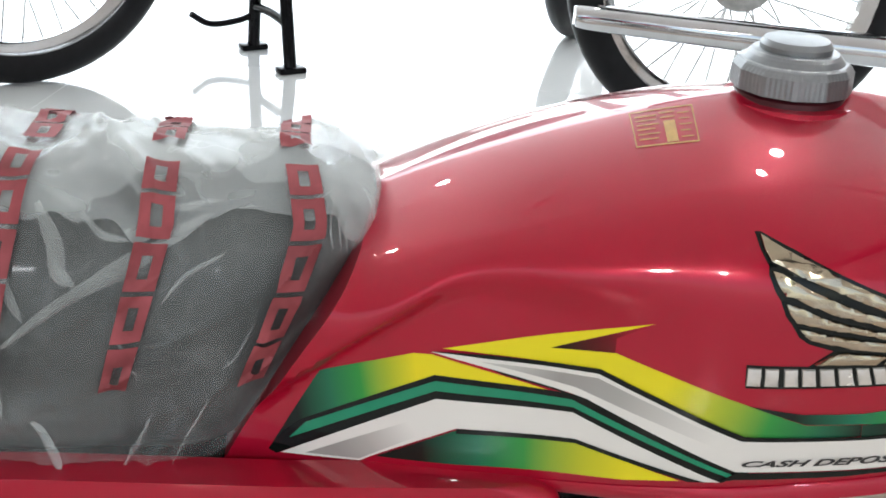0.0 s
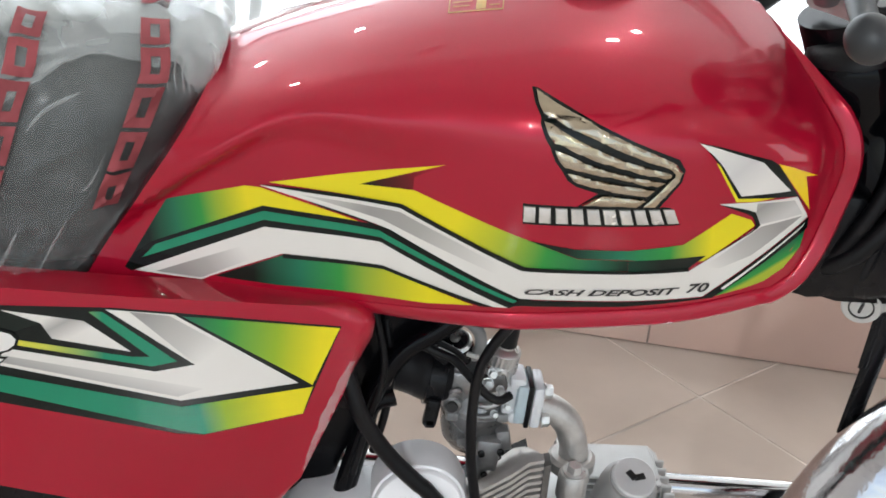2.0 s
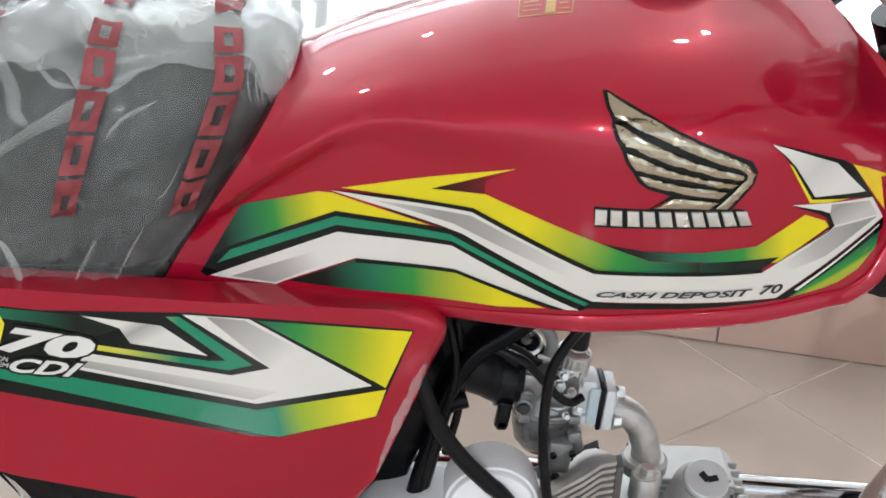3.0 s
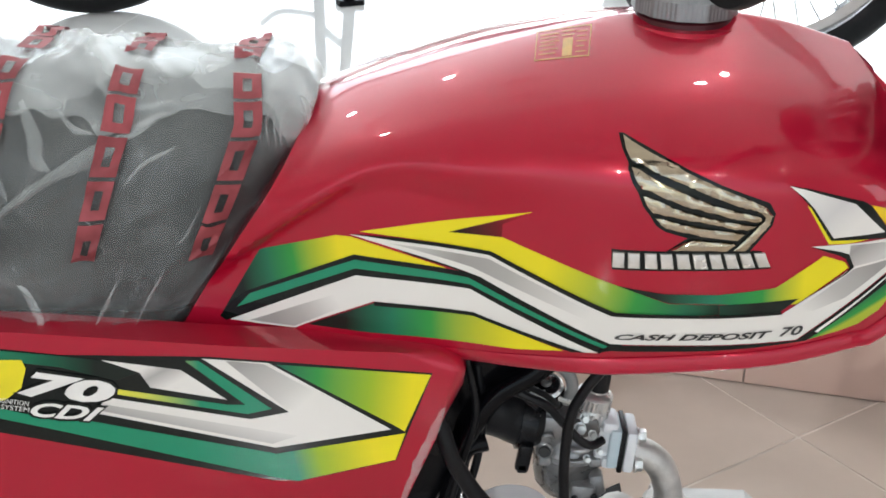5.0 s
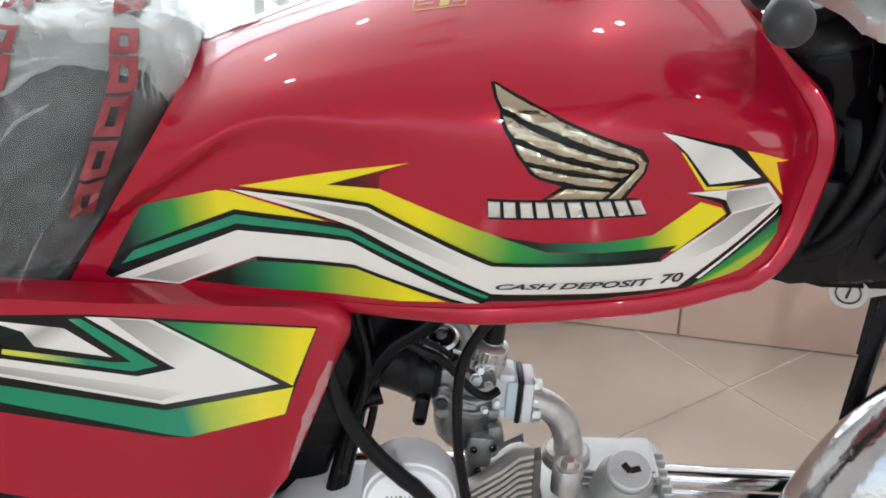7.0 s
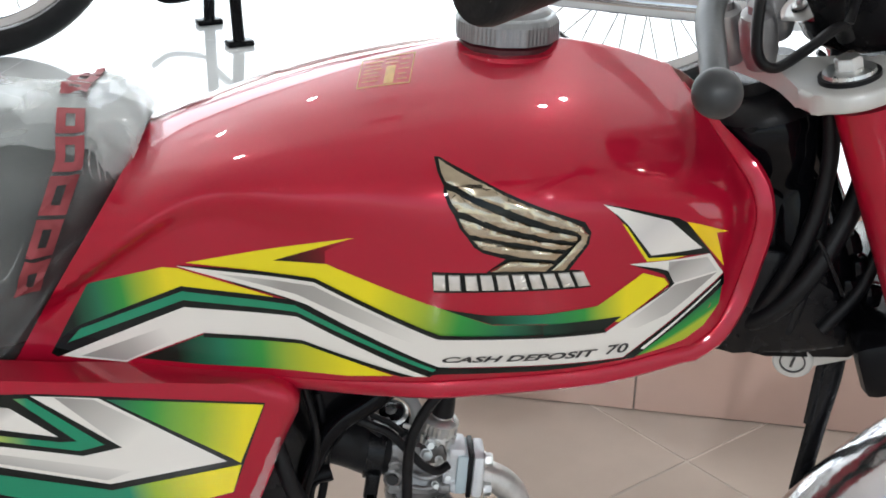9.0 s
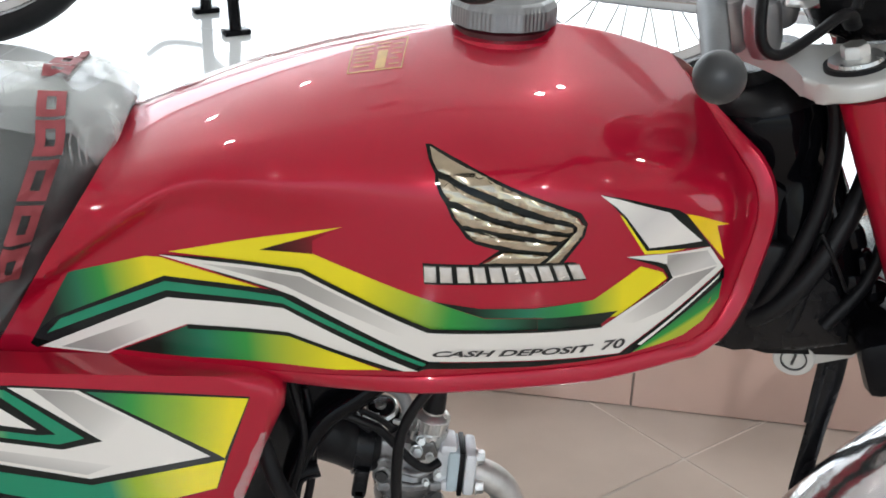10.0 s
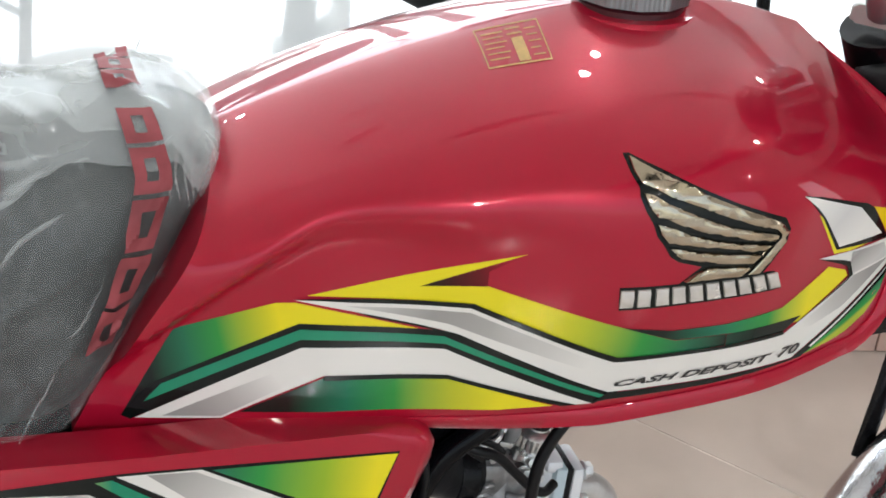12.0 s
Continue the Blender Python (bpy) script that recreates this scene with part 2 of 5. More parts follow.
# the rounding of the top, along the tank
ROUND_U = [0, 1 / 3, 2 / 3, 1.0]
ROUND_H, ROUND_P, ROUND_Q = [0.5598, 0.5271, 0.5301, 0.500], [3.5427, 4.0155, 3.1667, 2.0], [1.0015, 1.3966, 0.9721, 0.9]
CY = 0.012  # the centre plane of frame and wheels
TY = 0.041  # the centre plane of tank and seat


def tank_point(u, h):
    x = (1 - u) * smooth_table(*REAR_X, h) + u * smooth_table(*FRONT_X, h)
    xt = (1 - u) * REAR_X[1][-1] + u * FRONT_X[1][-1]
    xb = (1 - u) * REAR_X[1][0] + u * FRONT_X[1][0]
    zb, zt = smooth_table(*LOW_Z, xb), smooth_table(*TOP_Z, xt)
    k = min(1.0, max(0.0, (h - smooth_table(*SHOULDER_H, u)) / 0.19))
    w = smooth_table(*HALF_W, x) + max(0.0, smooth_table(*SHOULDER, u)) * k * k * (3 - 2 * k)
    start = smooth_table(ROUND_U, ROUND_H, u)
    k = min(1.0, max(0.0, (h - start) / (1 - start)))
    w *= max(0.0, 1 - k ** smooth_table(ROUND_U, ROUND_P, u)) ** (1 / smooth_table(ROUND_U, ROUND_Q, u))
    tuck = -0.1277 * (1 - u) * (1 - 2 * u) + 0.075 * 4 * u * (1 - u) + 0.06 * u * (2 * u - 1)
    w *= 1 - tuck * max(0.0, (0.5 - h) / 0.5) ** 2
    return Vector((x, TY - w, zb + (zt - zb) * h))


def tank_ring(u, n=56):
    """One whole section; the ridge along the top is rounded off."""
    half = []
    for k in range(n + 1):
        q = k / n
        half.append(tank_point(u, 0.5 * q / 0.35 if q < 0.35 else 0.5 + 0.5 * math.sin((q - 0.35) / 0.65 * math.pi / 2)))
    half[-1].y = TY
    ring = half + [Vector((p.x, 2 * TY - p.y, p.z)) for p in half[-2::-1]]
    for _ in range(14):
        old = [p.copy() for p in ring]
        for i in range(n - 15, n + 16):
            ring[i] = 0.5 * old[i] + 0.25 * (old[i - 1] + old[i + 1])
    return ring


bm = bmesh.new()
grid_faces(bm, [tank_ring(i / 80) for i in range(81)])
bmesh.ops.recalc_face_normals(bm, faces=bm.faces)
tank_tree = BVHTree.FromBMesh(bm)
tank = part("fuel_tank", bm, red_paint, bike, "glossy red fuel tank with stripes and a winged badge")

# welded flange round the tank's lower and front edge
bm = bmesh.new()
border = [tank_point(i / 60, 0.0) for i in range(61)]
line = border + [tank_point(1.0, i / 40) for i in range(1, 39)]
for sgn in (-1, 1):
    rings = []
    for i, p in enumerate(line):
        d = line[min(i + 5, len(line) - 1)] - line[max(i - 5, 0)]
        d.y = 0
        d.normalize()
        out = Vector((d.z, 0, -d.x))
        q = Vector((p.x, TY - p.y, p.z))
        g, under = min(1.0, max(0.08, (len(line) - 1 - i) / 10)), min(1.0, max(0.0, (0.62 - i / 60) / 0.3))  # towards the rear it turns under
        rows = ((-0.001, -0.004), (0.0005, 0.0008), (0.0035, 0.0028), (0.0115, 0.0028), (0.0140, 0.0002), (0.0140, -0.004))
        rings.append([Vector((v.x, TY + sgn * v.y, v.z)) for v in (q + out * a * g + Vector((0, b * g - under * max(a, 0.0) * 0.9, 0)) for a, b in rows)])
    grid_faces(bm, rings)
part("flange", bm, red_paint, tank)

# filler cap with faceted rim on a dark ring
CAP = Vector((0.171, 0.043, 0.8625))
bm = bmesh.new()
lathe(bm, [(0.0, -0.02), (0.036, -0.02), (0.036, 0.006), (0.033, 0.008)], CAP, (0, 0, 1), 40)
part("filler_neck", bm, vary(material("dark_red_ring", (0.06, 0.008, 0.012), 0.3), 40, 0.1), tank)
bm = bmesh.new()
lathe(bm, [(0.046, -0.012), (0.046, -0.003), (0.043, 0.002), (0.036, 0.0025)], CAP, (0, 0, 1), 48)
part("cap_seat", bm, red_paint, tank)
bm = bmesh.new()
rings = []
for r, z in [(0.034, 0.008), (0.0385, 0.009), (0.0385, 0.022), (0.036, 0.026), (0.0345, 0.027), (0.0325, 0.0275), (0.03, 0.031), (0.028, 0.033), (0.026, 0.0335)]:
    ring = []
    for k in range(144):
        a = 2 * math.pi * k / 144
        facet = math.cos(((a + math.pi / 12) % (math.pi / 6)) - math.pi / 12)
        rr = r * (0.985 / facet if r > 0.034 else 1.0) + (0.0003 if r > 0.038 and k % 2 else 0.0)
        ring.append(CAP + Vector((rr * math.cos(a), rr * math.sin(a), z)))
    rings.append(ring)
grid_faces(bm, rings)
cap = part("filler_cap", bm, machined, tank, "faceted alloy filler cap", smooth=False)
bm = bmesh.new()
lathe(bm, [(0.023, 0.032), (0.0235, 0.037), (0.021, 0.0405), (0.012, 0.0415), (0.0, 0.042)], CAP, (0, 0, 1), 36)
part("cap_knob", bm, machined, cap)

# side cover under the seat
COVER = [(-0.46, 0.662), (-0.30, 0.656), (-0.155, 0.651), (-0.03, 0.650), (-0.004, 0.6495), (0.007, 0.647), (0.015, 0.642), (0.0195, 0.634), (0.0185, 0.622), (0.000, 0.580), (-0.030, 0.500), (-0.052, 0.458), (-0.075, 0.452), (-0.10, 0.455), (-0.30, 0.492), (-0.44, 0.525)]
SIDE_Y = -0.093
bm = bmesh.new()
plate(bm, COVER, SIDE_Y, -0.062, 0.011)
cover_tree = BVHTree.FromBMesh(bm)
cover = part("side_cover", bm, red_paint, bike, "red side cover with green and yellow stripes")

# seat: a padded bench, its section given by the angle a round it
SEAT_Z = 0.818


def seat_point(x, a, grow=0.0):
    e = min(1.0, (-0.094 - x) / 0.070)
    k = math.sqrt(max(0.0, 1 - (1 - e) ** 2))
    w = (0.098 + grow + 0.05 * max(0.0, -0.19 - x)) * (0.50 + 0.50 * k)
    zt, zb = SEAT_Z + grow + 0.03 * max(0.0, -0.25 - x) - 0.024 * (1 - k), 0.640 - grow
    c, s = math.cos(a), math.sin(a)
    y = w * math.copysign(abs(c) ** (0.80 if s > 0 else 0.36), c)
    z = (zt + zb) / 2 + (zt - zb) / 2 * math.copysign(abs(s) ** (0.85 if s > 0 else 0.45), s)
    # the nose follows the slope of the tank's rear edge
    near = max(0.0, 1 - (-0.10 - x) / 0.25)
    return Vector((x - near * max(0.0, 0.80 - z) * 0.56, TY + y, z))


def wrap_point(x, a, lift=0.0):
    """The loose plastic wrap: the seat's form, a little wider, with folds and a sagging lower hem."""
    p, q = seat_point(x, a, 0.003 + lift), seat_point(x, a, 0.02)
    out = (q - p).normalized()
    v = Vector((p.x * 9, p.y * 9, p.z * 9))
    soft = noise.noise(v) * 0.0022
    fold = 0.0
    for sx, sz, ph in ((0.9, 0.55, 0.0), (-0.5, 1.0, 1.7), (0.75, -0.8, 3.1)):
        d = p.x * sx + (p.z - p.y * 0.6) * sz
        ridge = 1 - abs(noise.noise(Vector((d * 22 + ph, p.x * 4 + ph, p.z * 3))))
        fold += max(0.0, ridge - 0.86) * 0.028
    low = max(0.0, 0.70 - p.z)
    return p + out * (max(-0.0012, soft) + fold + low * 0.42 * (1 + 0.5 * noise.noise(Vector((p.x * 14, p.y * 5, 0)))))


def ring_sheet(fn, xs, steps, close=True):
    bm = bmesh.new()
    grid_faces(bm, [[fn(x, 2 * math.pi * k / steps) for k in range(steps)] for x in xs], ends=close)
    return bm


part("seat", ring_sheet(seat_point, [-0.098 - 0.60 * (i / 70) ** 1.3 for i in range(71)], 56), seat_vinyl, bike, "black vinyl seat under plastic wrap")

film = material("milky_film", (0.83, 0.88, 0.87), 0.28, coat=0.5, coat_rough=0.12)
fn, fl = film.node_tree.nodes, film.node_tree.links
fb, fo = fn["Principled BSDF"], fn["Material Output"]
clear, blend, ftc, fno, fbp, frp = (fn.new(k) for k in ("ShaderNodeBsdfTransparent", "ShaderNodeMixShader", "ShaderNodeTexCoord", "ShaderNodeTexNoise", "ShaderNodeBump", "ShaderNodeMapRange"))
fn2, fab, fcr, fad, fsu = fn.new("ShaderNodeTexNoise"), fn.new("ShaderNodeMath"), fn.new("ShaderNodeMapRange"), fn.new("ShaderNodeMath"), fn.new("ShaderNodeMath")
fno.inputs["Scale"].default_value, fno.inputs["Detail"].default_value, fno.inputs["Distortion"].default_value = 11.0, 2.2, 0.9
fn2.inputs["Scale"].default_value, fn2.inputs["Detail"].default_value, fn2.inputs["Distortion"].default_value = 17.0, 2.0, 0.9
frp.inputs["From Min"].default_value, frp.inputs["From Max"].default_value = 0.36, 0.70
frp.inputs["To Min"].default_value, frp.inputs["To Max"].default_value = 0.052, 0.138
# thin pale creases where the second noise crosses its middle value
fsu.operation, fab.operation, fad.operation = "SUBTRACT", "ABSOLUTE", "ADD"
fsu.inputs[1].default_value = 0.5
fcr.inputs["From Min"].default_value, fcr.inputs["From Max"].default_value = 0.0, 0.022
fcr.inputs["To Min"].default_value, fcr.inputs["To Max"].default_value = 0.05, 0.0
fbp.inputs["Strength"].default_value, fbp.inputs["Distance"].default_value = 0.4, 0.004
for nd in (fno, fn2):
    fl.new(ftc.outputs["Object"], nd.inputs["Vector"])
fl.new(fn2.outputs["Fac"], fsu.inputs[0])
fl.new(fsu.outputs[0], fab.inputs[0])
fl.new(fab.outputs[0], fcr.inputs["Value"])
fl.new(fno.outputs["Fac"], frp.inputs["Value"])
fl.new(frp.outputs[0], fad.inputs[0])
fl.new(fcr.outputs[0], fad.inputs[1])
fl.new(fad.outputs[0], blend.inputs["Fac"])
fl.new(fno.outputs["Fac"], fbp.inputs["Height"])
fl.new(fbp.outputs[0], fb.inputs["Normal"])
fl.new(clear.outputs[0], blend.inputs[1])
fl.new(fb.outputs[0], blend.inputs[2])
fl.new(blend.outputs[0], fo.inputs["Surface"])

seat_wrap = thing("seat_wrap", "milky plastic wrap with red print, pulled over the seat", "plastic wrap")
part("sheet", ring_sheet(wrap_point, [-0.0945 - 0.617 * (i / 260) ** 1.2 for i in range(261)], 200), film, seat_wrap, "creased translucent film")

# loose layers over the seat top, ragged below; their paleness stands for strong light


def film_copy(name, low, high):
    mat = film.copy()
    mat.name = name
    for nd in mat.node_tree.nodes:
        if nd.type == "MAP_RANGE" and abs(nd.inputs["To Min"].default_value - 0.052) < 1e-4:
            nd.inputs["To Min"].default_value, nd.inputs["To Max"].default_value = low, high
    return mat


double_film, crease_film = film_copy("folded_lit_film", 0.13, 0.34), film_copy("crease_film", 0.14, 0.30)


def folded_layer(seed, reach, lift):
    """A loose, light-carrying layer over the top of the seat, from the far side to a wavy edge on the near shoulder."""
    bm, rows = bmesh.new(), []
    for i in range(181):
        x = -0.096 - 0.60 * (i / 180) ** 1.15
        # the edge reaches lower at the nose, as a pale highlight on its shoulder
        edge = radians(reach + 30 * noise.noise(Vector((x * 13 + seed, seed, 0))) + 7 * noise.noise(Vector((x * 60, seed, 4))) + 32 * max(0.0, 1 - (-0.10 - x) / 0.045))
        far = radians(12)
        rows.append([bm.verts.new(wrap_point(x, far + (edge - far) * k / 70, lift + 0.0012 * noise.noise(Vector((x * 35, k * 0.1, seed))))) for k in range(71)])
    for r0, r1 in zip(rows, rows[1:]):
        for a, b, c, d in zip(r0, r0[1:], r1[1:], r1):
            bm.faces.new((a, b, c, d))
    part("folded_sheet", bm, double_film, seat_wrap, "doubled milky film on top, paler to carry the strong light there")


for seed, reach, lift in ((3.3, 100, 0.0014), (8.1, 114, 0.0024), (5.7, 130, 0.0034)):
    folded_layer(seed, reach, lift)

# pulled creases, where the film lies doubled: lines in x and z over the near side
CREASES = [
    ([(-0.316, 0.733), (-0.282, 0.757), (-0.245, 0.776), (-0.222, 0.788), (-0.197, 0.798)], 0.0042),
    ([(-0.299, 0.802), (-0.288, 0.785), (-0.285, 0.772), (-0.275, 0.765)], 0.0050),
    ([(-0.345, 0.790), (-0.320, 0.770), (-0.305, 0.745)], 0.0040),
    ([(-0.191, 0.781), (-0.213, 0.770), (-0.226, 0.755)], 0.0016),
    ([(-0.252, 0.812), (-0.236, 0.804), (-0.214, 0.801), (-0.190, 0.803)], 0.0016),
]
FINE_CREASES = [
    ([(-0.120, 0.800), (-0.126, 0.790), (-0.123, 0.775)], 0.0007),
    ([(-0.115, 0.800), (-0.122, 0.789), (-0.120, 0.773)], 0.0007),
    ([(-0.125, 0.801), (-0.131, 0.791), (-0.128, 0.777)], 0.0007),
    ([(-0.130, 0.802), (-0.136, 0.792), (-0.133, 0.779)], 0.0006),
    ([(-0.300, 0.690), (-0.283, 0.675), (-0.272, 0.662)], 0.0028),
    ([(-0.225, 0.690), (-0.231, 0.676), (-0.238, 0.662)], 0.0016),
    ([(-0.345, 0.745), (-0.325, 0.718), (-0.318, 0.690)], 0.0030),
    ([(-0.330, 0.812), (-0.318, 0.795), (-0.312, 0.778)], 0.0030),
    ([(-0.275, 0.800), (-0.262, 0.790), (-0.246, 0.786)], 0.0022),
    ([(-0.170, 0.745), (-0.176, 0.728), (-0.186, 0.716)], 0.0009),
    ([(-0.250, 0.735), (-0.240, 0.722), (-0.236, 0.708)], 0.0012),
    ([(-0.190, 0.700), (-0.196, 0.685), (-0.204, 0.664)], 0.0012),
]


def side_angle(x, z):
    """The section angle at which the near side of the seat has the height z."""
    angles = np.radians(np.linspace(95, 265, 171))
    zs = [-seat_point(x, float(a)).z for a in angles]
    return float(np.interp(-z, zs, angles))


for points, width in CREASES + FINE_CREASES:
    line = curve_points([(x, 0, z) for x, z in points], 7)
    bm, rows = bmesh.new(), []
    for i, p in enumerate(line):
        q = i / (len(line) - 1)
        w = width * math.sin(math.pi * min(1.0, 0.08 + 0.92 * q)) ** 0.7 * (1 + 0.35 * noise.noise(Vector((p.x * 60, p.z * 60, 0))))
        d = (line[min(i + 1, len(line) - 1)] - line[max(i - 1, 0)]).normalized()
        side, row = Vector((-d.z, 0, d.x)), []
        for j in range(7):
            v = j / 3 - 1
            c = p + side * w * v
            # the foot of the wall leans back near the nose, so undo that lean before asking for the point
            lean = max(0.0, 1 - (-0.10 - c.x) / 0.25) * max(0.0, 0.80 - c.z) * 0.56
            row.append(bm.verts.new(wrap_point(c.x + lean, side_angle(c.x + lean, c.z), 0.0030 + w * 0.5 * (1 - v * v))))
        rows.append(row)
    for r0, r1 in zip(rows, rows[1:]):
        for a, b, c, d in zip(r0, r0[1:], r1[1:], r1):
            bm.faces.new((a, b, c, d))
    part("crease", bm, crease_film, seat_wrap)


def angle_at(x, arc):
    """The section angle at a length along the wrap, counted from the middle of the top towards the near side."""
    angles = np.radians(np.linspace(-20, 250, 271))
    pts = [seat_point(x, float(a)) for a in angles]
    run = np.concatenate([[0], np.cumsum([(q - p).length for p, q in zip(pts, pts[1:])])])
    zero = float(np.interp(math.pi / 2, angles, run))
    return float(np.interp(arc + zero, run, angles))


# printed rows of red blocks running round the wrap
for col in range(8):
    x0 = -0.151 - 0.079 * col
    for s0 in (0.034 + 0.003 * (col % 2), -0.130):
        for g in range(5):
            bm = bmesh.new()
            n, w = 13, 0.0200
            rows = []
            for i in range(n):
                arc = s0 + 0.0290 * g + 0.0262 * i / (n - 1)
                xc = x0 + (0.14, 0.0, -0.1)[min(col, 2)] * max(arc, 0.0)
                a = angle_at(xc, arc)
                rows.append([bm.verts.new(wrap_point(xc + w * (j / 12 - 0.5), a, 0.0058)) for j in range(13)])
            for i in range(n - 1):
                for j in range(12):
                    if not (3 <= i <= 8 and 4 <= j <= 7):
                        bm.faces.new((rows[i][j], rows[i][j + 1], rows[i + 1][j + 1], rows[i + 1][j]))
            part("print_block", bm, red_print, seat_wrap)

# frame
bm = bmesh.new()
tube(bm, [(-0.62, CY, 0.60), (-0.30, CY, 0.60), (-0.05, CY, 0.615), (0.10, CY, 0.64), (0.25, CY, 0.685), (0.37, CY, 0.72)], [0.04, 0.045, 0.04, 0.035, 0.04, 0.05], 16)
part("backbone", bm, black_paint, bike)
HEAD_TOP, HEAD_LOW = Vector((0.350, CY, 0.858)), Vector((0.428, CY, 0.665))
bm = bmesh.new()
tube(bm, [HEAD_TOP, (HEAD_TOP + HEAD_LOW) / 2, HEAD_LOW], [0.034, 0.031, 0.036], 24)
part("head_tube", bm, black_paint, bike)
bm = bmesh.new()
plate(bm, [(0.336, 0.75), (0.348, 0.79), (0.368, 0.79), (0.408, 0.735), (0.455, 0.69), (0.478, 0.655), (0.476, 0.643), (0.44, 0.641), (0.375, 0.642), (0.330, 0.645), (0.318, 0.70)], CY - 0.048, CY + 0.048, 0.012)
part("head_gusset", bm, black_paint, bike)
bm = bmesh.new()
plate(bm, [(-0.06, 0.62), (0.02, 0.648), (0.105, 0.645), (0.090, 0.604), (0.062, 0.580), (0.036, 0.552), (0.016, 0.515), (-0.004, 0.45), (-0.06, 0.42)], -0.022, CY + 0.035, 0.005)
part("engine_hanger", bm, black_paint, bike)
bm = bmesh.new()
plate(bm, [(-0.42, 0.60), (-0.06, 0.56), (-0.05, 0.44), (-0.10, 0.41), (-0.26, 0.43), (-0.285, 0.46), (-0.335, 0.50), (-0.42, 0.52)], -0.07, CY + 0.06, 0.01)
part("battery_box", bm, black_plastic, bike)
bm = bmesh.new()
tube(bm, [(0.040, -0.030, 0.535), (0.024, -0.034, 0.530), (0.016, -0.036, 0.505), (0.004, -0.038, 0.455), (-0.012, -0.04, 0.38)], 0.0075, 12)
part("side_stay", bm, black_paint, bike)


def wheel(parent, at, width=0.065, radius=0.285):
    """Spoked wheel with tyre, rim, hub and spokes, its axle along y."""
    hub_at = Vector(at)

    def turned(profile):
        bm = bmesh.new()
        ts = [2 * math.pi * k / 72 for k in range(72)]
        rings = [[hub_at + Vector((r * math.cos(t), y, r * math.sin(t))) for r, y in profile] for t in ts]
        vs = [[bm.verts.new(p) for p in ring] for ring in rings]
        n = len(profile)
        for i in range(72):
            for j in range(n):
                bm.faces.new((vs[i][j], vs[i][(j + 1) % n], vs[(i + 1) % 72][(j + 1) % n], vs[(i + 1) % 72][j]))
        return bm

    w = new("wheel")
    w.parent = parent
    section = [(radius - 0.036 + 0.036 * math.cos(2 * math.pi * k / 20), width / 2 * math.sin(2 * math.pi * k / 20)) for k in range(20)]
    part("tyre", turned(section), black_rubber, w)
    part("rim", turned([(0.226, -0.026), (0.229, -0.028), (0.229, -0.02), (0.215, -0.008), (0.215, 0.008), (0.229, 0.02), (0.229, 0.028), (0.226, 0.026), (0.209, 0.010), (0.209, -0.010)]), chrome, w)
    bm = bmesh.new()
    lathe(bm, [(0.0, -0.05), (0.03, -0.05), (0.055, -0.03), (0.055, 0.03), (0.03, 0.05), (0.0, 0.05)], at, (0, 1, 0), 32)
    part("hub", bm, cast_alloy, w)
    for k in range(36):
        a, b = 2 * math.pi * k / 36, 2 * math.pi * (k + (1.6 if k % 2 else -1.6)) / 36
        bm = bmesh.new()
        p = hub_at + Vector((0.05 * math.cos(b), 0.028 if k % 4 < 2 else -0.028, 0.05 * math.sin(b)))
        q = hub_at + Vector((0.21 * math.cos(a), 0, 0.21 * math.sin(a)))
        tube(bm, [p, q], 0.0017, 6, 1)
        part("spoke", bm, zinc, w)
    return w


AXLE = Vector((0.70, CY, 0.285))
wheel(bike, AXLE)
wheel(bike, Vector((-0.51, CY, 0.285)))

# ---- stripes, badge and print on the tank and side cover ----
YEL, GRN, DRK, TEAL = (0.80, 0.69, 0.020), (0.035, 0.29, 0.055), (0.010, 0.016, 0.013), (0.015, 0.24, 0.13)
WHT, GRY = (0.78, 0.75, 0.70), (0.34, 0.32, 0.30)
decal_teal = vary(material("decal_teal", TEAL, 0.3, coat=0.8, spec=0.0), 50, 0.06)
decal_amber = vary(material("decal_amber", (0.85, 0.58, 0.012), 0.3, coat=0.8, spec=0.0), 50, 0.04)
fade_a = gradient("fade_a", [(0, DRK), (0.28, (0.02, 0.16, 0.08)), (0.52, GRN), (0.75, (0.42, 0.50, 0.03)), (0.95, YEL)], (-0.150, 0.70), (-0.070, 0.715))
fade_b = gradient("fade_b", [(0, DRK), (0.2, DRK), (0.42, (0.015, 0.17, 0.09)), (0.6, GRN), (0.82, (0.5, 0.52, 0.03)), (1, YEL)], (-0.10, 0.66), (0.055, 0.67))
fade_c = gradient("fade_c", [(0, YEL), (0.42, YEL), (0.72, GRN), (0.88, (0.02, 0.14, 0.07)), (1, DRK)], (-0.02, 0.74), (0.19, 0.70))
fade_d = gradient("fade_d", [(0, DRK), (0.15, DRK), (0.42, (0.015, 0.17, 0.09)), (0.68, GRN), (0.9, YEL)], (0.125, 0.715), (0.26, 0.73))
fade_e = gradient("fade_e", [(0, (0.01, 0.05, 0.03)), (0.4, DRK), (1, DRK)], (0.19, 0.7), (0.25, 0.7))
fade_f = gradient("fade_f", [(0, (0.02, 0.008, 0.006)), (0.5, (0.13, 0.008, 0.012)), (1, RED)], (0.01, 0.75), (0.055, 0.765))
fade_g = gradient("fade_g", [(0, (0.40, 0.48, 0.04)), (0.14, GRN), (0.5, (0.015, 0.15, 0.06)), (1, (0.01, 0.05, 0.03))], (0.296, 0.690), (0.283, 0.712))
fade_h = gradient("fade_h", [(0, (0.02, 0.14, 0.08)), (0.25, GRN), (0.6, (0.30, 0.46, 0.03)), (0.9, YEL)], (-0.115, 0.615), (-0.010, 0.605))
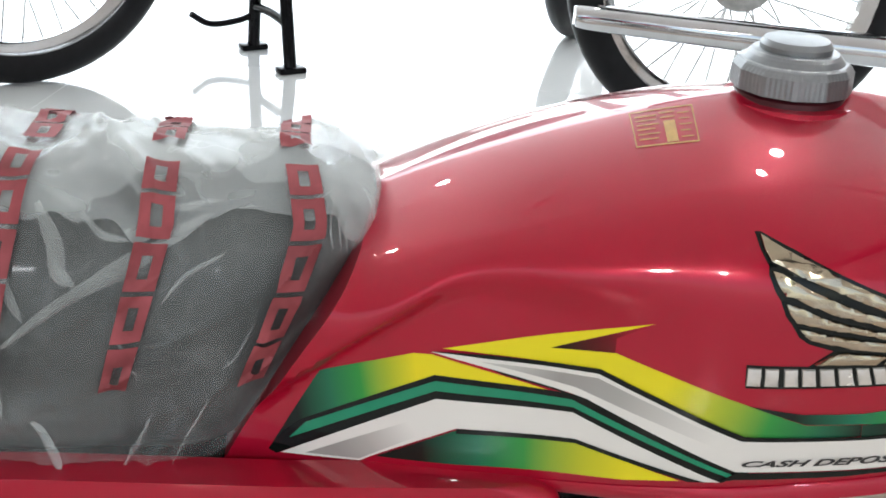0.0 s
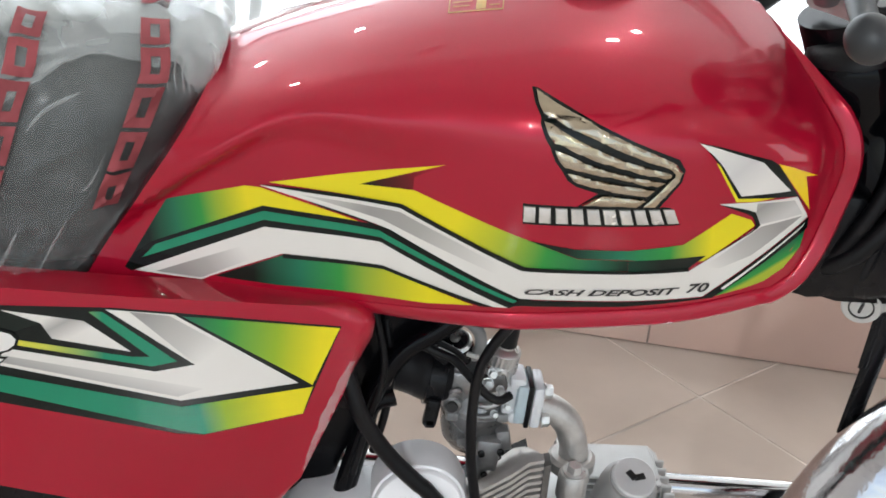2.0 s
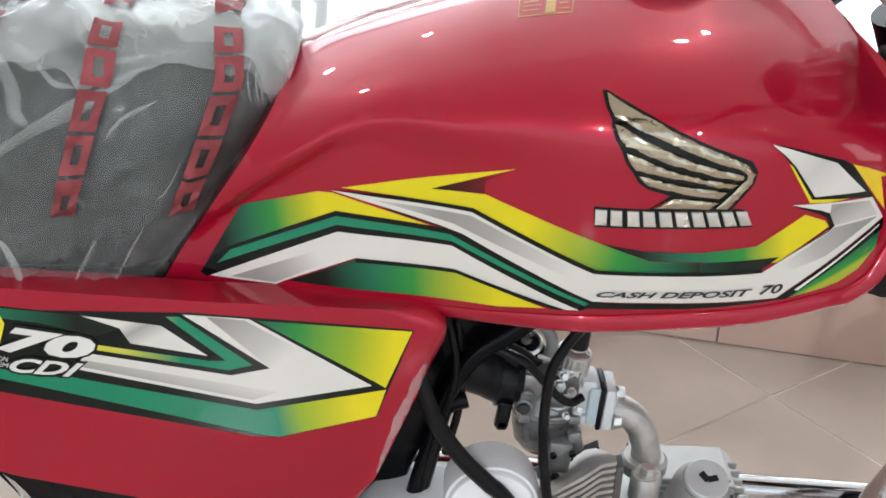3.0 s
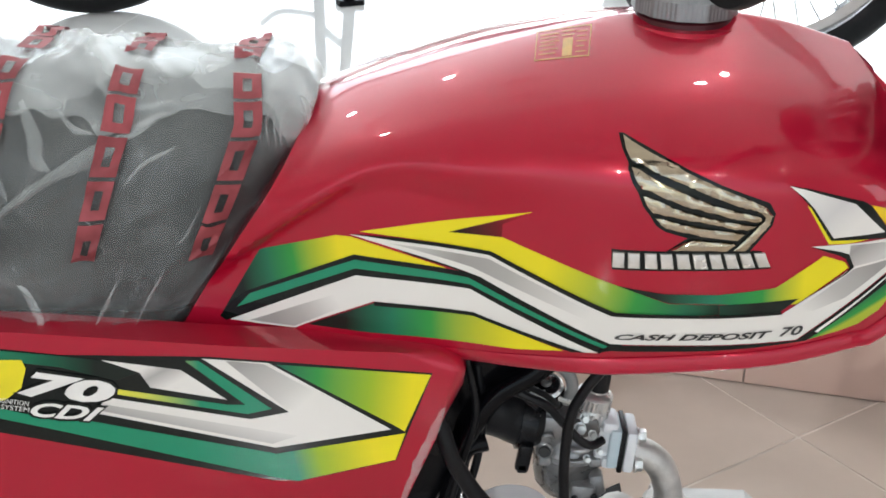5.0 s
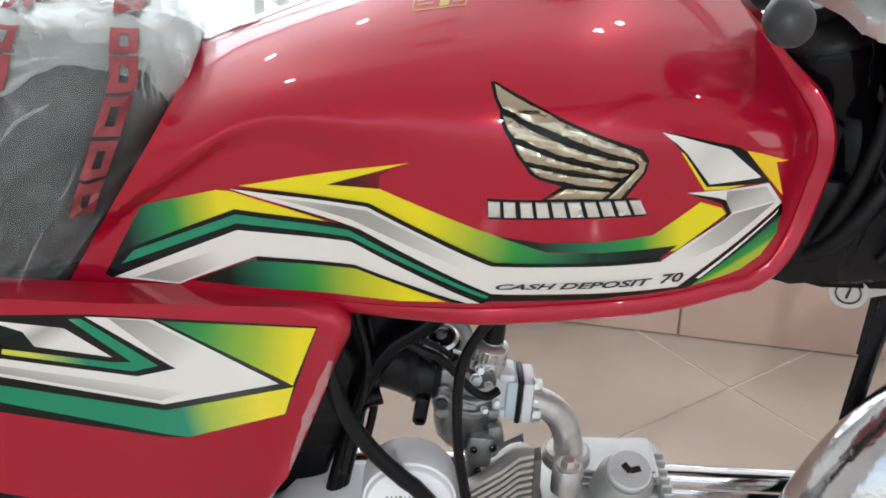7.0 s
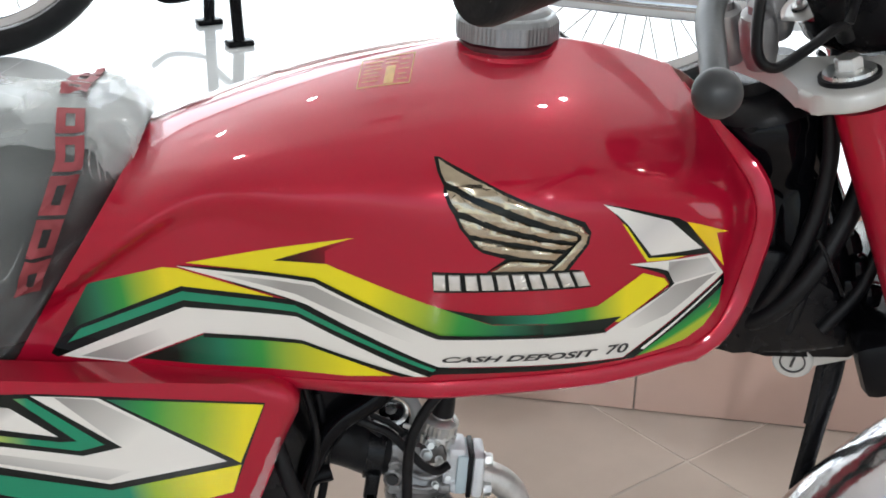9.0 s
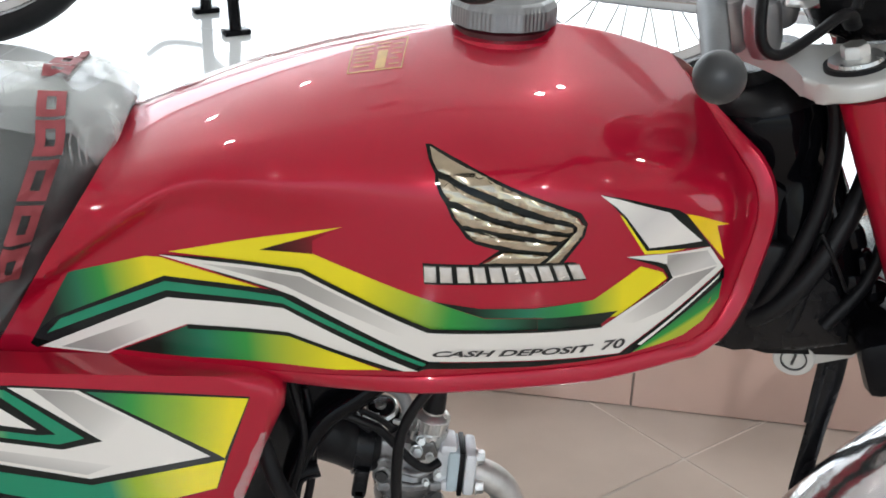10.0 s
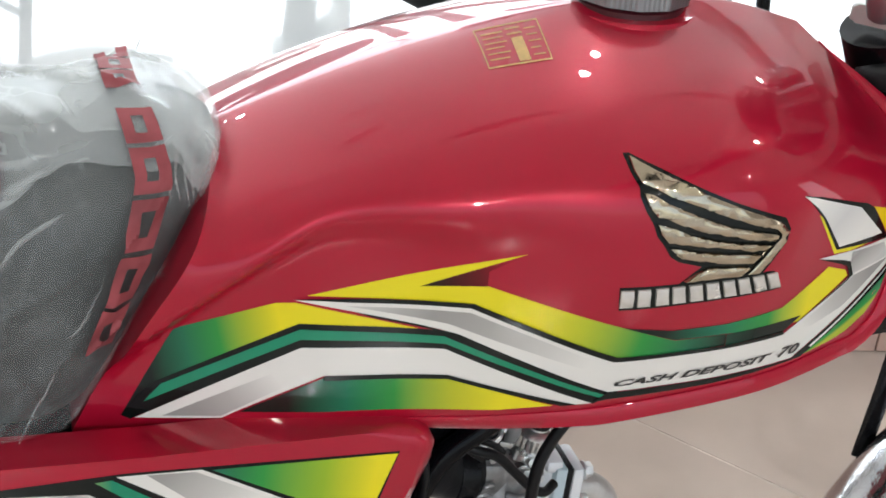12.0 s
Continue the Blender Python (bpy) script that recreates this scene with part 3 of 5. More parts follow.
fade_i = gradient("fade_i", [(0, (0.75, 0.70, 0.06)), (0.2, (0.62, 0.62, 0.10)), (0.55, TEAL), (1, TEAL)], (-0.238, 0.61), (-0.12, 0.61))
fade_j = gradient("fade_j", [(0, TEAL), (0.2, TEAL), (0.40, (0.30, 0.46, 0.03)), (0.85, YEL)], (-0.125, 0.56), (-0.035, 0.58))
fade_k = gradient("fade_k", [(0, TEAL), (0.35, (0.012, 0.15, 0.08)), (0.8, DRK), (1, DRK)], (-0.34, 0.63), (-0.225, 0.63))
white_a = gradient("white_a", [(0, WHT), (1, WHT)], (-0.140, 0.650), (-0.060, 0.695))
grey_g = gradient("grey_g", [(0, GRY), (0.4, (0.45, 0.43, 0.40)), (1, WHT)], (-0.120, 0.655), (-0.078, 0.682))
white_b = gradient("white_b", [(0, WHT), (1, WHT)], (0, 0.7), (0.3, 0.7))
white_c = gradient("white_c", [(0, WHT), (0.45, (0.62, 0.60, 0.58)), (0.8, WHT), (1, WHT)], (0.245, 0.80), (0.285, 0.755))
white_d = gradient("white_d", [(0, WHT), (1, WHT)], (-0.25, 0.6), (0, 0.6))
grey_a = gradient("grey_a", [(0, (0.60, 0.57, 0.53)), (0.3, GRY), (0.55, (0.42, 0.40, 0.37)), (1, WHT)], (-0.03, 0.735), (0.10, 0.69))
grey_b = gradient("grey_b", [(0, (0.6, 0.58, 0.55)), (0.5, GRY), (1, (0.6, 0.58, 0.55))], (0.275, 0.765), (0.295, 0.735))
grey_c = gradient("grey_c", [(0, WHT), (0.45, (0.5, 0.48, 0.45)), (1, GRY)], (0.250, 0.700), (0.292, 0.738))
grey_d = gradient("grey_d", [(0, GRY), (0.7, (0.6, 0.58, 0.54)), (1, WHT)], (-0.14, 0.640), (-0.10, 0.603))
grey_e = gradient("grey_e", [(0, GRY), (0.4, (0.5, 0.48, 0.45)), (1, WHT)], (-0.18, 0.572), (-0.172, 0.600))
grey_f = gradient("grey_f", [(0, WHT), (0.25, (0.4, 0.38, 0.36)), (0.6, WHT), (1, WHT)], (-0.205, 0.636), (-0.185, 0.605))


def filled(outline, step):
    """A flat fill of an outline in x and z, cut fine enough to follow a curved panel."""
    bm = bmesh.new()
    vs = [bm.verts.new((x, 0, z)) for x, z in outline]
    for tri in tessellate_polygon([[Vector((x, z, 0)) for x, z in outline]]):
        if len({vs[k] for k in tri}) == 3:
            bm.faces.new([vs[k] for k in tri])
    for axis in (0, 2):
        lo, hi = min(v.co[axis] for v in bm.verts), max(v.co[axis] for v in bm.verts)
        no = Vector((1, 0, 0)) if axis == 0 else Vector((0, 0, 1))
        for k in range(1, int((hi - lo) / step) + 1):
            bmesh.ops.bisect_plane(bm, geom=bm.verts[:] + bm.edges[:] + bm.faces[:], plane_co=no * (lo + k * step), plane_no=no)
    return bm


def on_panel(x, z, lift, tree):
    if tree is tank_tree:
        z = max(z, smooth_table(*LOW_Z, x) + 0.0012)
    hit, normal, _, _ = tree.ray_cast(Vector((x, -1, z)), Vector((0, 1, 0)))
    if hit is None:
        hit, normal, _, _ = tree.find_nearest(Vector((x, -0.08, z)))
    if normal.y > 0:
        normal = -normal
    return hit + normal * lift


def draped(bm, lift, tree):
    for v in bm.verts:
        v.co = on_panel(v.co.x, v.co.z, lift, tree)
    return bm


def decal(name, mat, layer, outline):
    on_tank = name != "cover_stripe"
    tree, owner = (tank_tree, tank) if on_tank else (cover_tree, cover)
    return part(name, draped(filled(outline, 0.007 if on_tank else 0.03), 0.0002 * layer, tree), mat, owner)


def raised(name, mat, outline, height, tree, owner, inset=0.0012, label=""):
    """A solid badge piece that stands on the panel, with a bevelled rim and a slightly crowned top."""
    n = len(outline)
    c = Vector((sum(p[0] for p in outline) / n, sum(p[1] for p in outline) / n))
    top = filled(outline, 0.004)
    rim_edges = [e for e in top.edges if e.is_boundary]
    ext = bmesh.ops.extrude_edge_only(top, edges=rim_edges)
    rim = {v for v in ext["geom"] if isinstance(v, bmesh.types.BMVert)}
    edge = {v for e in rim_edges for v in e.verts}
    for v in top.verts:
        x, z = v.co.x, v.co.z
        lift = 0.0004 if v in rim else (height * 0.72 if v in edge else height)
        if v in edge and v not in rim:
            d = (c - Vector((x, z))).normalized() * inset * 0.6
            x, z = x + d.x, z + d.y
        v.co = on_panel(x, z, lift, tree)
    return part(name, top, mat, owner, label)


def lettering(name, text, mat, tree, owner, place, lift, bold=0.0, shear=0.35):
    """Printed words draped on a panel; place maps the text's own x and y, from 0 to 1, to x and z."""
    cu = bpy.data.curves.new(name, "FONT")
    cu.body, cu.shear, cu.offset, cu.resolution_u = text, shear, bold, 3
    ob = new(name, cu)
    me = bpy.data.meshes.new_from_object(ob.evaluated_get(bpy.context.evaluated_depsgraph_get()))
    bpy.data.objects.remove(ob)
    bpy.data.curves.remove(cu)
    bm = bmesh.new()
    bm.from_mesh(me)
    bpy.data.meshes.remove(me)
    xs, ys = [v.co.x for v in bm.verts], [v.co.y for v in bm.verts]
    lo, hi, bt, tp = min(xs), max(xs), min(ys), max(ys)
    for v in bm.verts:
        x, z = place((v.co.x - lo) / (hi - lo), (v.co.y - bt) / (tp - bt))
        v.co = on_panel(x, z, lift, tree)
    return part(name, bm, mat, owner)


def quad(bl, br, tl, tr):
    """A map from the unit square to a quadrilateral in x and z."""
    return lambda u, v: tuple((1 - v) * ((1 - u) * a + u * b) + v * ((1 - u) * c + u * d) for a, b, c, d in zip(bl, br, tl, tr))


decal("tank_stripe", fade_a, 1, [(-0.1328, 0.7092), (-0.0766, 0.7292), (-0.0658, 0.7297), (0.0105, 0.7136), (-0.0631, 0.7144), (-0.1550, 0.6624), (-0.1635, 0.6519)])
decal("tank_stripe", decal_black, 2, [(-0.1640, 0.6512), (-0.1553, 0.6642), (-0.1451, 0.6736), (-0.0635, 0.7162), (0.0165, 0.7150), (0.0280, 0.7140), (0.1262, 0.6724), (0.1115, 0.6625), (0.0200, 0.7005), (-0.0619, 0.6985), (-0.1590, 0.6488)])
decal("tank_stripe", decal_teal, 3, [(-0.1509, 0.6607), (-0.1409, 0.6727), (-0.0629, 0.7123), (0.0180, 0.7111), (0.1186, 0.6695), (0.1140, 0.6680), (0.0191, 0.7059), (-0.0624, 0.7055)])
decal("tank_stripe", white_a, 3, [(-0.1562, 0.6500), (-0.0620, 0.7001), (0.0192, 0.7023), (0.1107, 0.6633), (0.0997, 0.6624), (0.0226, 0.6830), (-0.0486, 0.6811), (-0.0996, 0.6552), (-0.1068, 0.6509)])
decal("tank_stripe", grey_g, 4, [(-0.1406, 0.6519), (-0.1072, 0.6523), (-0.0582, 0.6803), (-0.0765, 0.6830)])
decal("tank_stripe", fade_b, 4, [(-0.0970, 0.6553), (-0.0488, 0.6798), (0.0225, 0.6817), (0.0868, 0.6620), (0.0546, 0.6576), (-0.0506, 0.6548)])
decal("tank_stripe", decal_black, 5, [(-0.0486, 0.6811), (0.0224, 0.6839), (0.1017, 0.6627), (0.0920, 0.6619), (0.0228, 0.6807), (-0.0485, 0.6776)])
decal("tank_stripe", fade_c, 1, [(-0.0597, 0.7346), (0.0588, 0.7688), (0.0027, 0.7434), (0.0393, 0.7466), (0.1174, 0.7226), (0.1537, 0.7093), (0.1887, 0.7089), (0.1901, 0.6997), (0.1184, 0.6995), (0.0319, 0.7339)])
decal("tank_stripe", fade_d, 2, [(0.1174, 0.7226), (0.1502, 0.7174), (0.1871, 0.7173), (0.2262, 0.7215), (0.2573, 0.7439), (0.2738, 0.7375), (0.2775, 0.7325), (0.2445, 0.7062), (0.1884, 0.7094), (0.1534, 0.7099)])
decal("tank_stripe", fade_e, 3, [(0.1887, 0.7089), (0.2449, 0.7110), (0.2336, 0.7009), (0.1901, 0.6997)])
decal("tank_stripe", fade_f, 1, [(0.0027, 0.7434), (0.0578, 0.7681), (0.0390, 0.7561), (0.0389, 0.7464)])
decal("tank_stripe", white_b, 4, [(-0.0666, 0.7317), (-0.0328, 0.7318), (0.0320, 0.7319), (0.1185, 0.6982), (0.1906, 0.6981), (0.2350, 0.6992), (0.2749, 0.7283), (0.2799, 0.7327), (0.2739, 0.7425), (0.2690, 0.7450), (0.2463, 0.7523), (0.2738, 0.7515), (0.3067, 0.7520), (0.3196, 0.7342), (0.2502, 0.6745), (0.1895, 0.6734), (0.1182, 0.6729), (0.0261, 0.7134), (0.0142, 0.7162)])
decal("tank_stripe", grey_a, 5, [(-0.0377, 0.7290), (0.0313, 0.7286), (0.0728, 0.7125), (0.1050, 0.6989), (0.1206, 0.6951), (0.1120, 0.6881), (0.0701, 0.7026), (0.0198, 0.7201)])
decal("tank_stripe", grey_b, 5, [(0.2754, 0.7505), (0.3050, 0.7496), (0.3140, 0.7374), (0.2814, 0.7335), (0.2759, 0.7426)])
decal("tank_stripe", grey_c, 5, [(0.2824, 0.7317), (0.3142, 0.7360), (0.2798, 0.7080), (0.2581, 0.6995), (0.2431, 0.7010)])
decal("tank_stripe", decal_black, 6, [(-0.0675, 0.7323), (-0.0331, 0.7341), (0.0324, 0.7349), (0.1180, 0.7010), (0.1902, 0.7002), (0.2335, 0.7014), (0.2349, 0.6988), (0.1905, 0.6978), (0.1166, 0.6975), (0.0313, 0.7317), (-0.0328, 0.7314)])
decal("tank_stripe", decal_black, 6, [(0.2327, 0.6995), (0.2767, 0.7295), (0.2778, 0.7335), (0.2733, 0.7406), (0.2678, 0.7435), (0.2457, 0.7523), (0.2684, 0.7464), (0.2754, 0.7437), (0.2814, 0.7328), (0.2767, 0.7282)])
decal("tank_stripe", decal_black, 5, [(0.2503, 0.6739), (0.3204, 0.7337), (0.3217, 0.7245), (0.2583, 0.6728), (0.1905, 0.6679), (0.1191, 0.6663), (0.1095, 0.6639), (0.1182, 0.6722), (0.1895, 0.6727)])
decal("tank_stripe", decal_black, 2, [(-0.0537, 0.7318), (0.0161, 0.7152), (0.0282, 0.7121), (0.0202, 0.7135), (-0.0218, 0.7212)])
decal("tank_stripe", decal_white, 6, [(0.2627, 0.6809), (0.3184, 0.7296), (0.3168, 0.7268), (0.2651, 0.6796)])
decal("tank_stripe", fade_g, 1, [(0.2604, 0.6732), (0.3212, 0.7252), (0.3205, 0.7081), (0.3102, 0.6920), (0.2966, 0.6826), (0.2832, 0.6785)])
decal("tank_stripe", white_c, 3, [(0.2248, 0.7967), (0.2372, 0.7932), (0.2741, 0.7808), (0.3003, 0.7572), (0.2620, 0.7569), (0.2438, 0.7807), (0.2361, 0.7882)])
decal("tank_stripe", decal_black, 2, [(0.2259, 0.7967), (0.2391, 0.7939), (0.2803, 0.7819), (0.2872, 0.7777), (0.3193, 0.7380), (0.3067, 0.7520), (0.2603, 0.7550), (0.2423, 0.7803), (0.2350, 0.7879)])
decal("tank_stripe", decal_amber, 3, [(0.2863, 0.7786), (0.2980, 0.7750), (0.3201, 0.7663), (0.3103, 0.7669), (0.3197, 0.7396)])
decal("tank_stripe", decal_yellow, 1, [(0.2389, 0.7829), (0.2429, 0.7804), (0.2608, 0.7549), (0.2908, 0.7532), (0.2738, 0.7515), (0.2594, 0.7524)])
decal("winged_badge", decal_black, 1, [(0.1116, 0.8243), (0.1150, 0.8245), (0.1337, 0.8173), (0.1563, 0.8074), (0.1792, 0.7981), (0.2125, 0.7862), (0.2175, 0.7786), (0.2163, 0.7699), (0.2030, 0.7505), (0.1471, 0.7506), (0.1601, 0.7608), (0.1447, 0.7651), (0.1386, 0.7691), (0.1336, 0.7765), (0.1287, 0.7824), (0.1250, 0.7910), (0.1209, 0.7971), (0.1175, 0.8052), (0.1176, 0.8094), (0.1136, 0.8167)])
decal("word_backing", decal_black, 1, [(0.1111, 0.7503), (0.2029, 0.7512), (0.2056, 0.7519), (0.2117, 0.7512), (0.2205, 0.7376), (0.2145, 0.7372), (0.1128, 0.7348), (0.1120, 0.7392)])
decal("cover_stripe", decal_black, 1, [(-0.3729, 0.6470), (-0.2725, 0.6393), (-0.1659, 0.6418), (-0.1222, 0.6399), (-0.0048, 0.6344), (-0.0297, 0.5582), (-0.1019, 0.5365), (-0.1216, 0.5366), (-0.2791, 0.5639), (-0.3819, 0.5814)])
decal("cover_stripe", fade_h, 2, [(-0.1175, 0.6373), (-0.0059, 0.6330), (-0.0238, 0.5839), (-0.0310, 0.5885)])
decal("cover_stripe", white_d, 2, [(-0.1707, 0.6402), (-0.1230, 0.6384), (-0.0338, 0.5854), (-0.1192, 0.5660), (-0.2506, 0.5911), (-0.2416, 0.6049), (-0.1372, 0.5902), (-0.1086, 0.5974)])
decal("cover_stripe", grey_d, 3, [(-0.1541, 0.6392), (-0.1262, 0.6373), (-0.0862, 0.6139), (-0.0984, 0.5989), (-0.1098, 0.5993)])
decal("cover_stripe", grey_e, 3, [(-0.2484, 0.5936), (-0.2420, 0.5987), (-0.1026, 0.5772), (-0.1212, 0.5694)])
decal("cover_stripe", fade_i, 2, [(-0.1827, 0.6378), (-0.1732, 0.6383), (-0.1212, 0.5997), (-0.1392, 0.5945), (-0.2385, 0.6084), (-0.2370, 0.6127), (-0.1532, 0.6020), (-0.1406, 0.6026)])
decal("cover_stripe", grey_f, 2, [(-0.2433, 0.6362), (-0.1862, 0.6302), (-0.1538, 0.6063), (-0.2090, 0.6145), (-0.2162, 0.6268)])
decal("cover_stripe", fade_j, 2, [(-0.3786, 0.6053), (-0.2775, 0.5830), (-0.2532, 0.5837), (-0.1184, 0.5606), (-0.0233, 0.5825), (-0.0301, 0.5587), (-0.1023, 0.5370), (-0.1187, 0.5393), (-0.2782, 0.5747), (-0.3799, 0.5958)])
decal("cover_stripe", fade_k, 2, [(-0.3732, 0.6447), (-0.2726, 0.6384), (-0.2445, 0.6361), (-0.2170, 0.6263), (-0.2346, 0.6194), (-0.2734, 0.6291), (-0.3741, 0.6379)])

raised("wing_feather", champagne, [(0.1138, 0.8231), (0.1190, 0.8208), (0.1301, 0.8160), (0.1449, 0.8106), (0.1600, 0.8039), (0.1792, 0.7959), (0.1990, 0.7886), (0.2088, 0.7841), (0.2083, 0.7804), (0.1956, 0.7830), (0.1758, 0.7898), (0.1565, 0.7968), (0.1374, 0.8034), (0.1245, 0.8095), (0.1185, 0.8114), (0.1152, 0.8168)], 0.0030, tank_tree, tank, label="champagne chrome wing feather")
raised("wing_feather", champagne, [(0.1190, 0.8072), (0.1241, 0.8061), (0.1375, 0.7995), (0.1564, 0.7922), (0.1759, 0.7848), (0.1956, 0.7798), (0.2073, 0.7768), (0.2088, 0.7747), (0.2069, 0.7726), (0.1900, 0.7758), (0.1723, 0.7800), (0.1570, 0.7836), (0.1417, 0.7890), (0.1308, 0.7941), (0.1269, 0.7945), (0.1223, 0.7994)], 0.0030, tank_tree, tank, label="champagne chrome wing feather")
raised("wing_feather", champagne, [(0.1274, 0.7903), (0.1358, 0.7882), (0.1492, 0.7824), (0.1688, 0.7770), (0.1843, 0.7736), (0.2054, 0.7706), (0.2013, 0.7674), (0.1906, 0.7683), (0.1767, 0.7715), (0.1573, 0.7745), (0.1420, 0.7775), (0.1346, 0.7793), (0.1301, 0.7841)], 0.0030, tank_tree, tank, label="champagne chrome wing feather")
raised("wing_feather", champagne, [(0.1368, 0.7753), (0.1439, 0.7742), (0.1574, 0.7710), (0.1772, 0.7678), (0.1988, 0.7652), (0.1939, 0.7606), (0.1810, 0.7615), (0.1656, 0.7637), (0.1540, 0.7659), (0.1455, 0.7680), (0.1407, 0.7713)], 0.0030, tank_tree, tank, label="champagne chrome wing feather")
raised("wing_rim", champagne, [(0.2000, 0.7877), (0.2102, 0.7840), (0.2152, 0.7779), (0.2141, 0.7710), (0.2067, 0.7609), (0.1993, 0.7518), (0.1911, 0.7522), (0.2006, 0.7625), (0.2107, 0.7745), (0.2105, 0.7775), (0.2077, 0.7800), (0.2003, 0.7828)], 0.0030, tank_tree, tank, label="champagne chrome wing rim")
raised("wing_foot", champagne, [(0.1498, 0.7523), (0.1624, 0.7599), (0.1683, 0.7599), (0.1909, 0.7581), (0.1932, 0.7568), (0.1875, 0.7520)], 0.0030, tank_tree, tank, label="champagne chrome wing foot")
word = quad(*[(0.1126, 0.7366), (0.2195, 0.7390), (0.1120, 0.7487), (0.2138, 0.7505)])
for i, (u0, u1) in enumerate(((0.0, 0.175), (0.205, 0.385), (0.41, 0.60), (0.625, 0.80), (0.825, 1.0))):
    for k in (0, 1):
        a, b = u0 + (u1 - u0) * 0.56 * k, u0 + (u1 - u0) * (0.44 + 0.56 * k)
        raised("badge_bar", badge_silver, [word(a, 0.02), word(b, 0.02), word(b, 0.98), word(a, 0.98)], 0.0022, tank_tree, tank, 0.0006, label="silver badge bar")

text_line = quad(*[(0.1199, 0.6778), (0.2544, 0.6792), (0.1210, 0.6843), (0.2524, 0.6878)])
lettering("lettering", "CASH DEPOSIT", ink_black, tank_tree, tank, lambda u, v: text_line(u * 0.83, v * 0.78), 0.0016, 0.030)
lettering("lettering", "70", ink_black, tank_tree, tank, lambda u, v: text_line(0.865 + u * 0.135, 0.02 + v * 0.98), 0.0016, 0.022)

num = quad(*[(-0.3072, 0.6048), (-0.2359, 0.5989), (-0.2969, 0.6262), (-0.2333, 0.6182)])
lettering("lettering", "70", decal_black, cover_tree, cover, lambda u, v: num(-0.04 + u * 1.07, -0.12 + v * 1.24), 0.0012, 0.12, 0.2)
lettering("lettering", "70", decal_white, cover_tree, cover, num, 0.0016, 0.05, 0.2)
cdi = quad(*[(-0.2985, 0.5872), (-0.2492, 0.5842), (-0.2955, 0.5997), (-0.2432, 0.5967)])
lettering("lettering", "CDI", decal_black, cover_tree, cover, lambda u, v: cdi(-0.04 + u * 1.08, -0.15 + v * 1.3), 0.0012, 0.09, 0.3)
lettering("lettering", "CDI", decal_white, cover_tree, cover, cdi, 0.0016, 0.03, 0.3)
ign = quad(*[(-0.3193, 0.5927), (-0.2978, 0.5903), (-0.3193, 0.6022), (-0.2978, 0.5996)])
lettering("lettering", "IGNITION", decal_white, cover_tree, cover, lambda u, v: ign(u, 0.56 + 0.44 * v), 0.0014, 0.0, 0.3)
lettering("lettering", "SYSTEM", decal_white, cover_tree, cover, lambda u, v: ign(u, 0.44 * v), 0.0014, 0.0, 0.3)
part("cover_stripe", draped(filled([(-0.3450, 0.6340), (-0.3163, 0.6339), (-0.3001, 0.6345), (-0.2975, 0.6276), (-0.3025, 0.6108), (-0.3155, 0.6000), (-0.3450, 0.5980)], 0.03), 0.0012, cover_tree), decal_yellow, cover)

# caution sticker, printed in gold on top of the tank
stk = quad((0.0592, -0.0126), (0.0970, -0.0178), (0.0634, 0.0350), (0.1028, 0.0295))


def sticker_bar(u0, u1, v0, v1):
    bm = filled([stk(u0, v0), stk(u1, v0), stk(u1, v1), stk(u0, v1)], 0.006)
    for v in bm.verts:
        hit, normal, _, _ = tank_tree.ray_cast(Vector((v.co.x, v.co.z, 2)), Vector((0, 0, -1)))
        v.co = hit + Vector((0, 0, 0.0004))
    part("caution_print", bm, gold_print, tank)


for u0, u1, v0, v1 in ((0, 1, 0, 0.035), (0, 1, 0.965, 1), (0, 0.02, 0, 1), (0.98, 1, 0, 1), (0.50, 0.68, 0.06, 0.62), (0.07, 0.42, 0.80, 0.84), (0.07, 0.40, 0.68, 0.71), (0.07, 0.43, 0.55, 0.58), (0.07, 0.36, 0.43, 0.46), (0.07, 0.42, 0.30, 0.33), (0.07, 0.38, 0.17, 0.20), (0.74, 0.93, 0.78, 0.81), (0.74, 0.92, 0.62, 0.65), (0.74, 0.94, 0.46, 0.49), (0.74, 0.90, 0.30, 0.33), (0.74, 0.93, 0.14, 0.17), (0.46, 0.70, 0.70, 0.74), (0.46, 0.70, 0.84, 0.88)):
    sticker_bar(u0, u1, v0, v1)

# a loose sliver of clear film left on the front edge of the side cover
bm, rows = bmesh.new(), []
for i in range(25):
    q = i / 24
    w = 0.0045 * math.sin(math.pi * (0.1 + 0.85 * q)) * (1 + 0.6 * noise.noise(Vector((q * 9, 2.0, 0))))
    x, z = 0.004 - 0.032 * q, 0.606 - 0.098 * q
    rows.append([bm.verts.new(on_panel(x + w * (j / 3 - 1), z, 0.0010 + 0.0016 * abs(noise.noise(Vector((q * 22, j * 0.9, 5.0)))), cover_tree)) for j in range(7)])
for r0, r1 in zip(rows, rows[1:]):
    for a, b, c, d in zip(r0, r0[1:], r1[1:], r1):
        bm.faces.new((a, b, c, d))
part("film_sliver", bm, crease_film, cover, "sliver of clear protective film")

